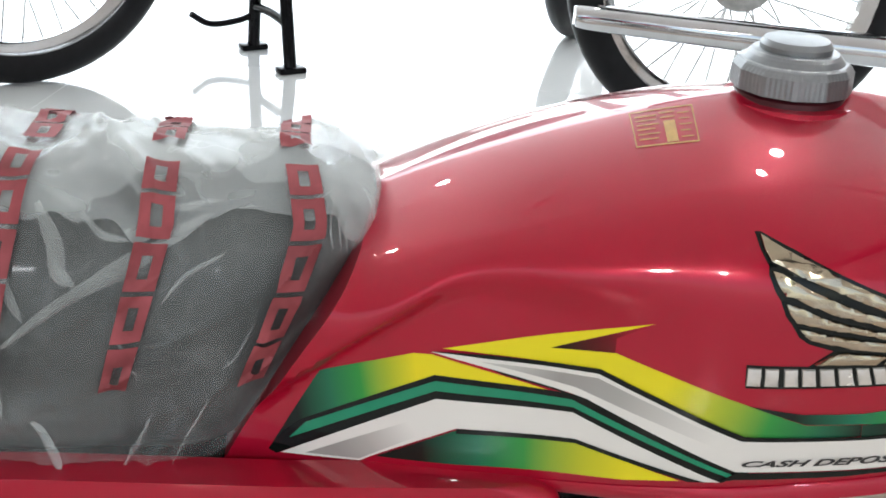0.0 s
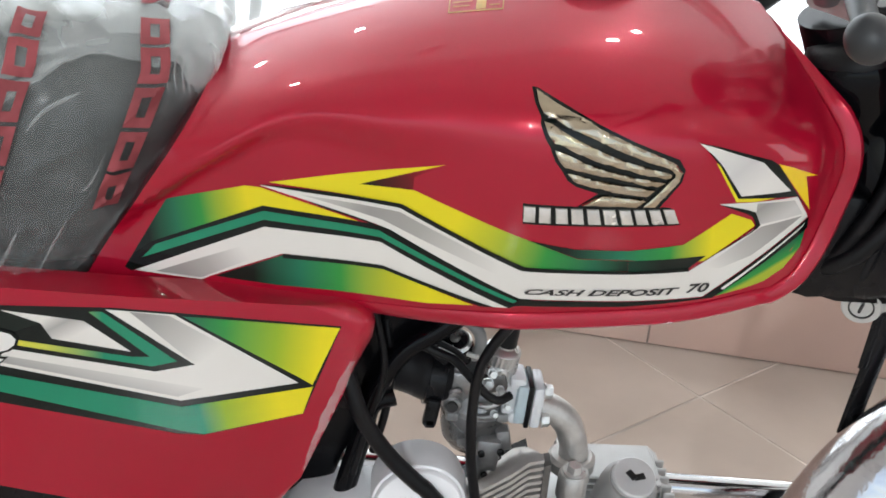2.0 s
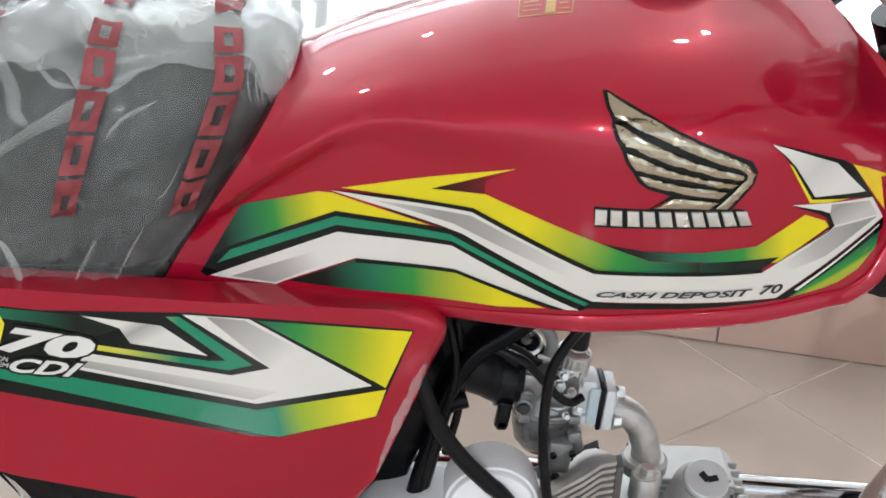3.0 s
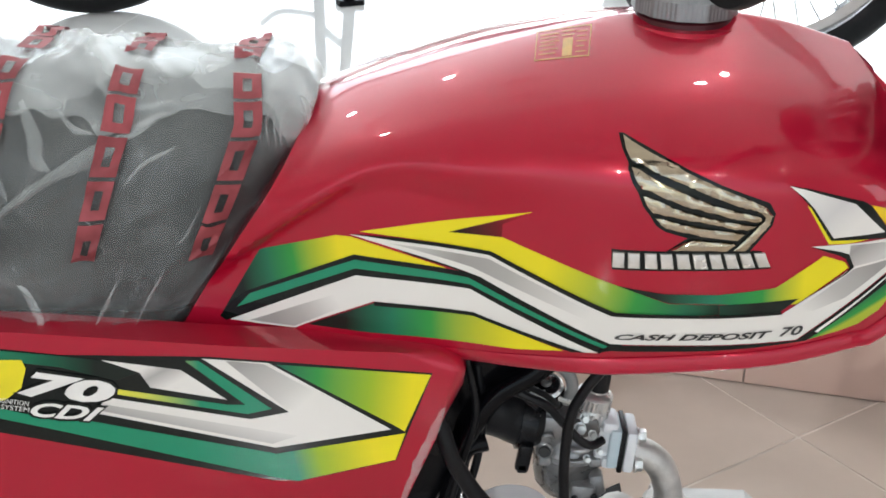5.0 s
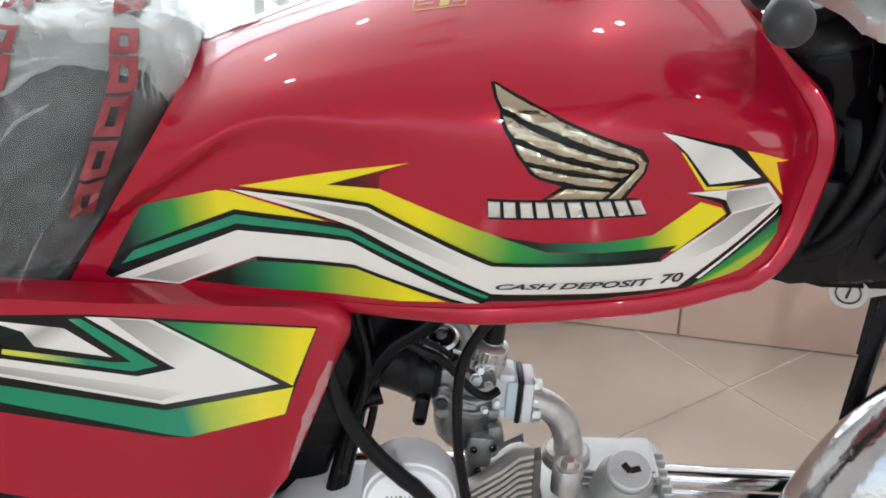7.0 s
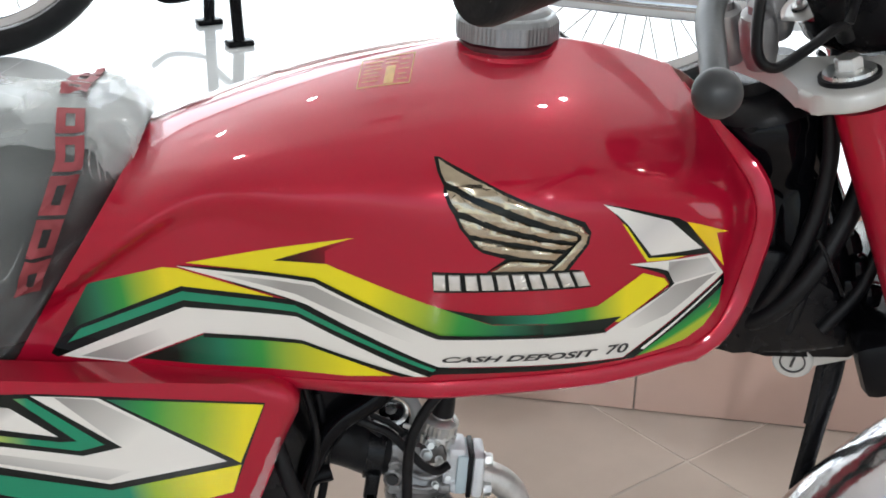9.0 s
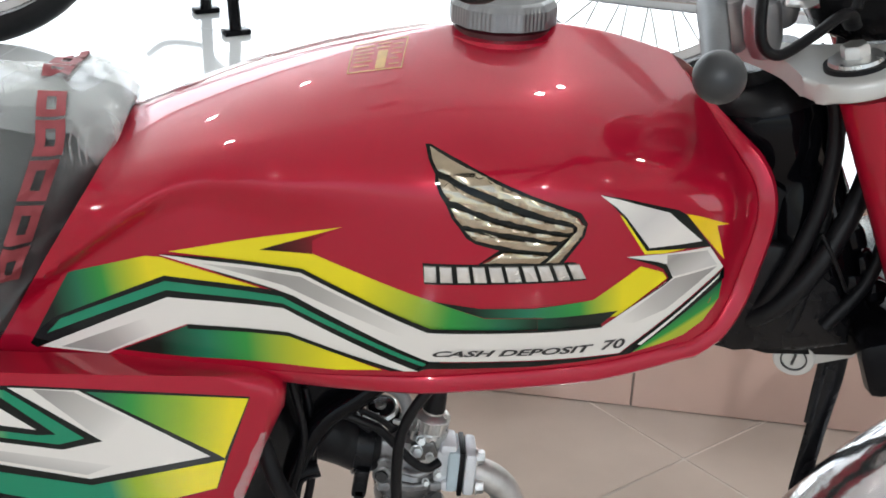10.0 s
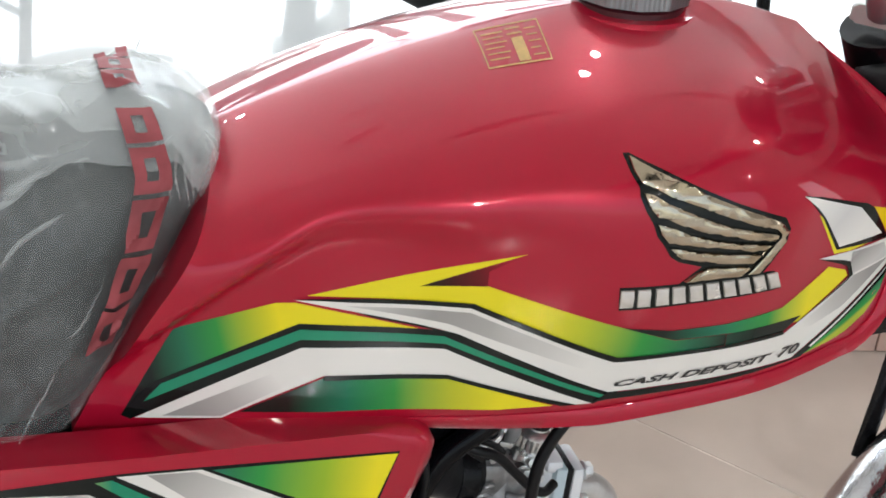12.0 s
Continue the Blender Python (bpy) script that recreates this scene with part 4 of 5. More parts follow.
# ---- engine ----
case_white = vary(material("case_silver", (0.90, 0.91, 0.93), 0.4, 0.0, 0.1, 0.2), 25, 0.05, 0.05, 500, 0.06)
bm = bmesh.new()
plate(bm, [(-0.075, 0.30), (-0.085, 0.38), (-0.03, 0.445), (0.006, 0.452), (0.104, 0.452), (0.115, 0.40), (0.115, 0.32), (0.08, 0.28), (-0.03, 0.275)], -0.062, -0.004, 0.008)
case = part("crankcase", bm, case_white, bike, "silver painted crankcase")
bm = bmesh.new()
lathe(bm, [(0.0, -0.036), (0.031, -0.036), (0.0345, -0.0355), (0.0355, -0.034), (0.0360, -0.030), (0.0380, -0.0295), (0.0385, -0.027), (0.0380, 0.006), (0.0, 0.006)], (0.064, -0.030, 0.4735), (0, 1, 0), 56)
box(bm, (0.064, -0.044, 0.440), (0.074, 0.043, 0.060), 0.010)
dome = part("crankcase_dome", bm, case_white, case)
bm = bmesh.new()
for k in range(9):
    box(bm, (0.046 + 0.0036 * k, -0.0664, 0.481), (0.0010 if k % 3 else 0.0022, 0.0008, 0.0055 if k % 4 else 0.004))
part("stamped_bars", bm, grey_ink, dome)

fin_alloy = vary(material("fin_alloy", (0.50, 0.48, 0.46), 0.4, 0.5), 40, 0.15, 0.1, 400, 0.1)
barrel = new("cylinder_barrel")
barrel.parent = bike
# sleeve coloured black to stand for the shade between the fins
bm = bmesh.new()
plate(bm, [(0.095, 0.37), (0.160, 0.37), (0.160, 0.448), (0.120, 0.425), (0.095, 0.41)], CY - 0.040, CY + 0.04)
part("sleeve", bm, black_paint, barrel)
for k in range(11):
    z = -0.0068 * k
    bm = bmesh.new()
    plate(bm, [(0.094, 0.449 + z), (0.112, 0.4595 + z), (0.135, 0.476 + z), (0.149, 0.489 + z), (0.160, 0.492 + z), (0.160, 0.4950 + z), (0.148, 0.4922 + z), (0.134, 0.4792 + z), (0.111, 0.4626 + z), (0.094, 0.4525 + z)], -0.045, min(0.062, -0.036 + 0.011 * k))
    part("cooling_fin", bm, fin_alloy, barrel)
bm = bmesh.new()
plate(bm, [(0.1605, 0.36), (0.1665, 0.36), (0.1665, 0.490), (0.1605, 0.488)], -0.044, -0.026, 0.001)
part("head_gasket", bm, dark_alloy, barrel)

bm = bmesh.new()
box(bm, (0.2300, 0.012, 0.386), (0.107, 0.10, 0.056), 0.006)
head = part("cylinder_head", bm, silver_paint, bike, "silver cylinder head with finned edges")
for k in range(4):
    bm = bmesh.new()
    box(bm, (0.246 + 0.002 * k, 0.036 + 0.003 * k, 0.4315 - 0.0065 * k), (0.062 + 0.005 * k, 0.050 + 0.006 * k, 0.0024), 0.0008, None, 1)
    part("head_fin", bm, silver_paint, head)
for k in range(8):
    bm = bmesh.new()
    box(bm, (0.2855, -0.035 + 0.012 * k, 0.405), (0.010, 0.004, 0.04), 0.001, None, 1)
    part("head_fin", bm, silver_paint, head)
clamp_like = vary(material("cap_silver", (0.60, 0.60, 0.60), 0.4, 0.2), 25, 0.06, 0.05, 400, 0.06)
TAP = Vector((0.250, -0.004, 0.442))
tap_axis = Vector((0.10, -0.42, 0.9)).normalized()
bm = bmesh.new()
lathe(bm, [(0.028, -0.045), (0.025, -0.010), (0.0205, -0.001), (0.0, -0.001)], TAP, tap_axis, 36)
part("tappet_boss", bm, silver_paint, head)
bm = bmesh.new()
lathe(bm, [(0.0185, 0.0), (0.0193, 0.001), (0.0193, 0.005), (0.0180, 0.0064), (0.0, 0.0068)], TAP, tap_axis, 40)
tap_cap = part("tappet_cap", bm, clamp_like, head)
bm = bmesh.new()
r = turn_to(tap_axis)
box(bm, TAP + tap_axis * 0.0072 + Vector((-0.003, 0, 0.001)), (0.0055, 0.009, 0.0014), 0, r @ Matrix.Rotation(radians(25), 3, "Z"))
box(bm, TAP + tap_axis * 0.0072 + Vector((0.004, 0, -0.001)), (0.010, 0.0055, 0.0014), 0, r @ Matrix.Rotation(radians(5), 3, "Z"))
part("cap_slot", bm, ink_black, tap_cap, "dark slot in the cap")

# inlet pipe and carburettor
bm = bmesh.new()
tube(bm, [(0.158, 0.012, 0.505), (0.168, 0.012, 0.5035), (0.179, 0.012, 0.4985), (0.1885, 0.012, 0.4895), (0.1945, 0.012, 0.4775), (0.1985, 0.012, 0.463), (0.1995, 0.012, 0.450)], [0.0128, 0.0126, 0.0124, 0.0124, 0.0122, 0.0122, 0.0135], 28)
inlet = part("inlet_pipe", bm, cast_alloy, bike, "grey cast inlet pipe")
bm = bmesh.new()
lathe(bm, [(0.0, 0.0), (0.0205, 0.0), (0.0205, 0.009), (0.0175, 0.012), (0.0, 0.012)], (0.198, 0.012, 0.4440), (0, -0.05, 1), 36)
for x, y in ((0.196, -0.014), (0.201, 0.038)):
    lathe(bm, [(0.0, -0.012), (0.0130, -0.012), (0.0125, 0.010), (0.011, 0.012), (0.0, 0.012)], (x, y, 0.4440), (0, -0.05, 1), 28)
box(bm, (0.1985, 0.012, 0.4470), (0.024, 0.056, 0.014), 0.004)
part("pipe_flange", bm, cast_alloy, inlet)
for x, y in ((0.196, -0.014), (0.201, 0.038)):
    bm = bmesh.new()
    hex_bolt(bm, (x, y, 0.4560), (0.05, -0.15, 0.97), 0.0115, 0.008, 0.0095)
    part("bolt", bm, zinc, inlet)

carb_alloy = vary(material("carburettor_alloy", (0.30, 0.30, 0.30), 0.34, 0.65), 70, 0.3, 0.3, 240, 0.15)
# the bowl's shade and dark reflections are put into this darker alloy colour
shaded_bowl_alloy = vary(material("shaded_bowl_alloy", (0.20, 0.20, 0.20), 0.28, 0.85), 60, 0.3, 0.2, 240, 0.12)
carb = new("carburettor")
carb.parent = bike
BOWL = Vector((0.1120, 0.026, 0.4950))
bm = bmesh.new()
lathe(bm, [(0.0, -0.044), (0.010, -0.0435), (0.0185, -0.040), (0.0245, -0.032), (0.0275, -0.020), (0.0285, -0.005), (0.0300, -0.0045), (0.0300, 0.0), (0.0, 0.0)], BOWL, (0.05, 0, 1), 48)
bowl = part("float_bowl", bm, shaded_bowl_alloy, carb, "polished float bowl, darkened for shade and dark reflections")
bm = bmesh.new()
box(bm, (0.1225, 0.000, 0.4640), (0.021, 0.018, 0.030), 0.003, Matrix.Rotation(radians(6), 3, "Y"))
box(bm, (0.1360, 0.004, 0.4760), (0.012, 0.014, 0.020), 0.003, Matrix.Rotation(radians(-12), 3, "Y"))
lathe(bm, [(0.0, -0.012), (0.0055, -0.012), (0.0068, 0.0), (0.0068, 0.012), (0.0, 0.012)], (0.1180, -0.002, 0.4480), (0.15, 0, 1), 18)
part("drain_boss", bm, carb_alloy, bowl)
for x, z in ((0.1215, 0.4460), (0.1330, 0.4700), (0.1170, 0.4680)):
    bm = bmesh.new()
    lathe(bm, [(0.0, 0.0), (0.0030, 0.0), (0.0030, 0.0030), (0.0022, 0.0036), (0.0, 0.0036)], (x, -0.0085, z), (0, -1, 0.1), 14)
    part("drain_screw", bm, black_plastic, bowl)
for x in (0.091, 0.133):
    bm = bmesh.new()
    box(bm, (x, 0.004, 0.4975), (0.011, 0.012, 0.009), 0.003)
    part("bowl_lug", bm, carb_alloy, bowl)

bm = bmesh.new()
lathe(bm, [(0.0, 0.0), (0.0295, 0.0), (0.0295, 0.005), (0.0270, 0.008), (0.0262, 0.030), (0.0250, 0.042), (0.0170, 0.049), (0.0, 0.051)], BOWL, (0.05, 0, 1), 48)
lathe(bm, [(0.0, -0.032), (0.0240, -0.032), (0.0250, -0.026), (0.0240, -0.022), (0.0215, -0.012), (0.0205, 0.022), (0.0, 0.024)], (0.1140, 0.022, 0.5230), (1, 0, 0.03), 36)
box(bm, (0.0945, 0.004, 0.5285), (0.020, 0.014, 0.026), 0.005, Matrix.Rotation(radians(10), 3, "Y"))
body = part("body", bm, carb_alloy, carb)
bm = bmesh.new()
lathe(bm, [(0.0, -0.010), (0.0078, -0.010), (0.0074, 0.0), (0.0054, 0.0012), (0.0048, -0.004), (0.0, -0.004)], (0.0895, -0.003, 0.5100), (-0.1, -1, 0.12), 24)
part("jet_boss", bm, carb_alloy, body)
bm = bmesh.new()
lathe(bm, [(0.0, 0.0), (0.0046, 0.0), (0.0046, 0.0016), (0.0, 0.0016)], (0.0895, -0.0045, 0.5100), (-0.1, -1, 0.12), 18)
part("jet_hole", bm, ink_black, body)
bm = bmesh.new()
tube(bm, [(0.086, -0.002, 0.5215), (0.0885, -0.006, 0.5265), (0.0930, -0.006, 0.5270), (0.0955, -0.004, 0.5225)], 0.0022, 10)
tube(bm, [(0.104, -0.001, 0.5010), (0.116, -0.004, 0.5005), (0.129, -0.001, 0.5020)], 0.0022, 10)
tube(bm, [(0.106, -0.003, 0.5140), (0.118, -0.006, 0.5125), (0.131, -0.003, 0.5165)], 0.0026, 10)
part("cast_rib", bm, carb_alloy, body)

SLIDE, slide_axis = Vector((0.1225, 0.014, 0.5210)), Vector((0.17, -0.10, 1)).normalized()
bm = bmesh.new()
lathe(bm, [(0.0, 0.0), (0.0150, 0.0), (0.0148, 0.024), (0.0132, 0.028)], SLIDE, slide_axis, 32, False)
for k in range(12):
    a = 2 * math.pi * k / 12
    off = turn_to(slide_axis) @ Vector((0.0145 * math.cos(a), 0.0145 * math.sin(a), 0.0))
    tube(bm, [SLIDE + off + slide_axis * 0.006, SLIDE + off + slide_axis * 0.026], 0.0016, 6, 1)
part("slide_chamber", bm, zinc, carb)
bm = bmesh.new()
rings = []
for r, z in ((0.0125, 0.0275), (0.0142, 0.0285), (0.0142, 0.0385), (0.0120, 0.0415), (0.0088, 0.0430), (0.0085, 0.0480), (0.006, 0.0485)):
    rings.append([SLIDE + turn_to(slide_axis) @ Vector(((r + (0.0009 if k % 2 and r > 0.014 else 0)) * math.cos(2 * math.pi * k / 48), (r + (0.0009 if k % 2 and r > 0.014 else 0)) * math.sin(2 * math.pi * k / 48), z)) for k in range(48)])
grid_faces(bm, rings)
part("knurled_cap", bm, zinc, carb)
bm = bmesh.new()
tube(bm, [SLIDE + slide_axis * d for d in (0.045, 0.055, 0.070, 0.110)], [0.0094, 0.0084, 0.0068, 0.0045], 18)
part("cable_boot", bm, black_rubber, carb)
for x, y, z, w in ((0.1195, -0.004, 0.5440, 0.0040), (0.1165, -0.005, 0.5345, 0.0052), (0.1270, -0.006, 0.5300, 0.0034), (0.1340, -0.004, 0.5130, 0.0032), (0.1245, -0.004, 0.5050, 0.0030)):
    bm = bmesh.new()
    hex_bolt(bm, (x, y, z), (0.1, -1, 0.3), w * 1.6, 0.007, w)
    part("screw", bm, zinc, carb)
bm = bmesh.new()
box(bm, (0.1230, 0.000, 0.5330), (0.020, 0.010, 0.016), 0.003, Matrix.Rotation(radians(-15), 3, "Y"))
part("idle_bracket", bm, dark_alloy, carb)

light_alloy = vary(material("pale_alloy", (0.74, 0.76, 0.78), 0.35, 0.15), 50, 0.06, 0.05, 300, 0.08)
blue_alloy = vary(material("blue_grey_spacer", (0.50, 0.60, 0.64), 0.42), 60, 0.06, 0.05, 300, 0.08)
lean = Matrix.Rotation(radians(3), 3, "Y")
bm = bmesh.new()
box(bm, (0.1390, 0.014, 0.5150), (0.014, 0.026, 0.034), 0.003, lean)
box(bm, (0.1425, 0.010, 0.5330), (0.014, 0.028, 0.011), 0.004, lean)
box(bm, (0.1440, 0.010, 0.4990), (0.014, 0.028, 0.011), 0.004, lean)
part("mount_ear", bm, light_alloy, carb)
bm = bmesh.new()
box(bm, (0.1465, 0.010, 0.5145), (0.009, 0.032, 0.036), 0.0015, lean)
part("spacer", bm, blue_alloy, carb, "pale blue-grey spacer block")
bm = bmesh.new()
box(bm, (0.1528, 0.010, 0.5130), (0.0040, 0.034, 0.040), 0.0008, lean)
part("gasket", bm, black_rubber, carb)
bm = bmesh.new()
box(bm, (0.1598, 0.010, 0.5120), (0.0095, 0.034, 0.039), 0.003, lean)
flange_plate = part("mount_flange", bm, light_alloy, carb)
for z in (0.5270, 0.4990):
    bm = bmesh.new()
    hex_bolt(bm, (0.1645, -0.002, z), (1, 0, 0.03), 0.0105, 0.007, 0.007)
    part("bolt", bm, zinc, flange_plate)

bm = bmesh.new()
tube(bm, [(0.084, 0.016, 0.5290), (0.072, 0.014, 0.5310), (0.060, 0.012, 0.5360), (0.044, 0.012, 0.5440), (0.006, 0.014, 0.558)], [0.0225, 0.0245, 0.0228, 0.0250, 0.028], 32)
hose = part("air_hose", bm, black_rubber, bike, "black rubber air hose")
bm = bmesh.new()
lathe(bm, [(0.0242, -0.001), (0.0268, 0.0), (0.0268, 0.0135), (0.0242, 0.0145)], (0.0815, 0.015, 0.5290), (-1, 0, 0.14), 36)
box(bm, (0.0725, -0.010, 0.5085), (0.0115, 0.009, 0.025), 0.002, Matrix.Rotation(radians(8), 3, "Y"))
box(bm, (0.0715, -0.011, 0.4990), (0.0085, 0.007, 0.009), 0.0015)
part("hose_clip", bm, black_plastic, hose)
# choke fitting above the hose: a dark dome with bright straps
CHOKE, choke_axis = Vector((0.0895, 0.010, 0.5590)), Vector((-0.15, -0.35, 0.92)).normalized()
bm = bmesh.new()
lathe(bm, [(0.0, -0.010), (0.0140, -0.010), (0.0150, -0.002), (0.0135, 0.006), (0.0090, 0.0105), (0.0, 0.0120)], CHOKE, choke_axis, 32)
choke = part("choke_dome", bm, black_plastic, carb)
bm = bmesh.new()
lathe(bm, [(0.0130, 0.0062), (0.0138, 0.0072), (0.0118, 0.0098), (0.0105, 0.0092)], CHOKE, choke_axis, 32, False)
lathe(bm, [(0.0, 0.0115), (0.0045, 0.0115), (0.0040, 0.0145), (0.0, 0.0150)], CHOKE, choke_axis, 16)
part("choke_ring", bm, zinc, choke)
bm = bmesh.new()
box(bm, CHOKE + Vector((0.0015, -0.0150, -0.0030)), (0.0045, 0.0030, 0.020), 0.001, Matrix.Rotation(radians(-10), 3, "Y"))
box(bm, CHOKE + Vector((0.0125, -0.0105, -0.0010)), (0.012, 0.0030, 0.0040), 0.001, Matrix.Rotation(radians(18), 3, "Y"))
box(bm, CHOKE + Vector((-0.0095, -0.0110, 0.0045)), (0.014, 0.0030, 0.0034), 0.001, Matrix.Rotation(radians(-14), 3, "Y"))
part("choke_strap", bm, zinc, choke)

dome.location.z -= 0.021
barrel.location += Vector((0.004, 0.0, -0.006))

# hoses and cables
def cable(points, radius, mat=black_rubber, label=""):
    bm = bmesh.new()
    tube(bm, points, radius, 12, 10)
    return part("cable", bm, mat, bike, label)


cable([(0.150, -0.056, 0.655), (0.1215, -0.060, 0.6216), (0.1077, -0.060, 0.5986), (0.1009, -0.060, 0.5753), (0.0996, -0.060, 0.5373), (0.1023, -0.060, 0.4981), (0.1079, -0.060, 0.4652), (0.12, -0.06, 0.40)], 0.0042)
cable([(-0.012, -0.058, 0.62), (0.0086, -0.070, 0.5561), (0.0207, -0.070, 0.5302), (0.0391, -0.070, 0.5038), (0.0598, -0.070, 0.4819), (0.0724, -0.070, 0.4695), (0.115, -0.072, 0.415), (0.15, -0.074, 0.37)], 0.0068)
cable([(0.045, -0.015, 0.577), (0.060, -0.026, 0.580), (0.0725, -0.030, 0.577), (0.0859, -0.030, 0.5702), (0.1009, -0.030, 0.5537), (0.1139, -0.030, 0.5394), (0.1245, -0.028, 0.5335), (0.1337, -0.022, 0.535)], 0.0036)
grey_hose = vary(material("grey_hose", (0.22, 0.22, 0.22), 0.4), 60, 0.15)
cable([(0.070, 0.002, 0.604), (0.084, 0.0, 0.594), (0.0985, 0.0, 0.5875), (0.1065, 0.0, 0.578), (0.1085, 0.002, 0.565), (0.1045, 0.008, 0.552)], 0.0050, grey_hose, "grey fuel hose")
bm = bmesh.new()
tube(bm, [(-0.25, 0.11, 0.378), (0.1, 0.11, 0.365), (0.32, 0.11, 0.353), (0.60, 0.11, 0.339)], 0.012, 20)
part("crash_bar", bm, chrome, bike, "chrome crash bar")
bm = bmesh.new()
tube(bm, [(-0.25, 0.14, 0.331), (0.1, 0.14, 0.325), (0.32, 0.14, 0.316), (0.60, 0.14, 0.306)], 0.012, 20)
part("exhaust_pipe", bm, chrome, bike, "chrome exhaust pipe")

# ---- front end ----
FORK_TOP, FORK_DIR = Vector((0.384, -0.100, 0.889)), Vector((0.385, 0, -0.923)).normalized()
clamp_silver = vary(material("clamp_silver", (0.58, 0.58, 0.56), 0.38, 0.35, 0.3, 0.2), 25, 0.06, 0.05, 300, 0.06)
bm = bmesh.new()
outline = []
for a in range(-160, 61, 10):
    outline.append((0.038 * math.cos(radians(a)), 0.038 * math.sin(radians(a))))
outline += [(p.x, p.y) for p in curve_points([(0.012, 0.038, 0), (-0.008, 0.052, 0), (-0.030, 0.076, 0), (-0.048, 0.102, 0), (-0.055, 0.125, 0)], 6)]
outline += [(p.x, p.y) for p in curve_points([(-0.066, 0.125, 0), (-0.050, 0.085, 0), (-0.040, 0.045, 0), (-0.038, 0.018, 0), (-0.038, -0.004, 0)], 6)]
lo = [bm.verts.new(FORK_TOP + Vector((x * 0.92, y, 0.25 * x - 0.017))) for x, y in outline]
hi = [bm.verts.new(FORK_TOP + Vector((x * 0.92, y, 0.25 * x - 0.004))) for x, y in outline]
bm.faces.new(lo[::-1])
bm.faces.new(hi)
for i in range(len(lo)):
    bm.faces.new((lo[i], lo[(i + 1) % len(lo)], hi[(i + 1) % len(lo)], hi[i]))
bmesh.ops.bevel(bm, geom=[e for e in bm.edges if abs(e.verts[0].co.z - e.verts[1].co.z) < 0.015], offset=0.0032, segments=3, affect="EDGES", profile=0.5)
clamp = part("top_clamp", bm, clamp_silver, bike, "silver painted fork top clamp")
up = Vector((-0.25, 0, 0.97)).normalized()
BOLT_AT = FORK_TOP + Vector((-0.003, -0.003, -0.002))
bm = bmesh.new()
lathe(bm, [(0.0, -0.004), (0.0205, -0.004), (0.0205, 0.0005), (0.0, 0.001)], BOLT_AT, up, 36)
part("seal_ring", bm, black_rubber, clamp)
bm = bmesh.new()
lathe(bm, [(0.0, 0.0), (0.0178, 0.0), (0.0172, 0.003), (0.011, 0.004), (0.0, 0.004)], BOLT_AT, up, 36)
lathe(bm, [(0.0092, 0.003), (0.0094, 0.010), (0.0080, 0.0118), (0.0, 0.012)], BOLT_AT, up, 6)
part("fork_bolt", bm, zinc, clamp)
bm = bmesh.new()
tube(bm, [FORK_TOP + Vector((0.008, 0, 0)) + FORK_DIR * d for d in (0.020, 0.12, 0.235)], [0.0268, 0.0265, 0.0265], 32)
part("fork_cover", bm, red_paint, bike, "red fork cover")
bm = bmesh.new()
tube(bm, [FORK_TOP + Vector((0.008, 0, 0)) + FORK_DIR * d for d in (0.236, 0.40, 0.63)], [0.017, 0.017, 0.019], 20)
part("fork_leg", bm, chrome, bike)
bm = bmesh.new()
far_top = Vector((0.456, 2 * CY + 0.095, 0.889))  # the bars are turned
tube(bm, [far_top + FORK_DIR * d for d in (0.026, 0.12, 0.235)], [0.030, 0.029, 0.029], 24)
part("fork_cover", bm, red_paint, bike)
bm = bmesh.new()
box(bm, (0.495, CY, 0.672), (0.085, 0.25, 0.046), 0.010, Matrix.Rotation(radians(-15), 3, "Z") @ Matrix.Rotation(radians(-20), 3, "Y"))
part("lower_clamp", bm, black_paint, bike)
bm = bmesh.new()
tube(bm, [far_top + FORK_DIR * d for d in (0.236, 0.40, 0.63)], [0.017, 0.017, 0.019], 20)
part("fork_leg", bm, chrome, bike)

# handlebar, grip and brake lever
bm = bmesh.new()
tube(bm, [(0.368, 0.05, 0.935), (0.366, -0.04, 0.937), (0.352, -0.09, 0.955), (0.300, -0.155, 0.995), (0.245, -0.225, 1.004), (0.20, -0.275, 1.001), (0.13, -0.338, 0.995)], 0.011, 20)
bars = part("handlebar", bm, chrome, bike, "chrome handlebar")
for y in (-0.025, 0.045):
    bm = bmesh.new()
    box(bm, (0.366, y, 0.925), (0.034, 0.024, 0.045), 0.006)
    part("bar_clamp", bm, chrome, bars)
bm = bmesh.new()
tube(bm, [(0.368, 0.05, 0.935), (0.366, 2 * CY + 0.04, 0.937), (0.352, 2 * CY + 0.09, 0.955), (0.300, 2 * CY + 0.155, 0.995), (0.245, 2 * CY + 0.225, 1.004), (0.13, 2 * CY + 0.338, 0.995)], 0.011, 20)
part("bar_half", bm, chrome, bars)
bm = bmesh.new()
tube(bm, [(0.222, 2 * CY + 0.250, 1.003), (0.17, 2 * CY + 0.30, 0.999), (0.1135, 2 * CY + 0.352, 0.992)], [0.0155, 0.0155, 0.0165], 24)
part("grip", bm, black_rubber, bars, "black rubber handlebar grip")
bm = bmesh.new()
tube(bm, [(0.222, -0.250, 1.003), (0.17, -0.30, 0.999), (0.1185, -0.3475, 0.9925), (0.1135, -0.352, 0.992)], [0.0155, 0.0155, 0.0165, 0.010], 24)
part("grip", bm, black_rubber, bars, "black rubber handlebar grip")
alloy_lever = vary(material("lever_grey", (0.040, 0.043, 0.046), 0.42, 0.2), 40, 0.1, 0.05, 300, 0.1)
bm = bmesh.new()
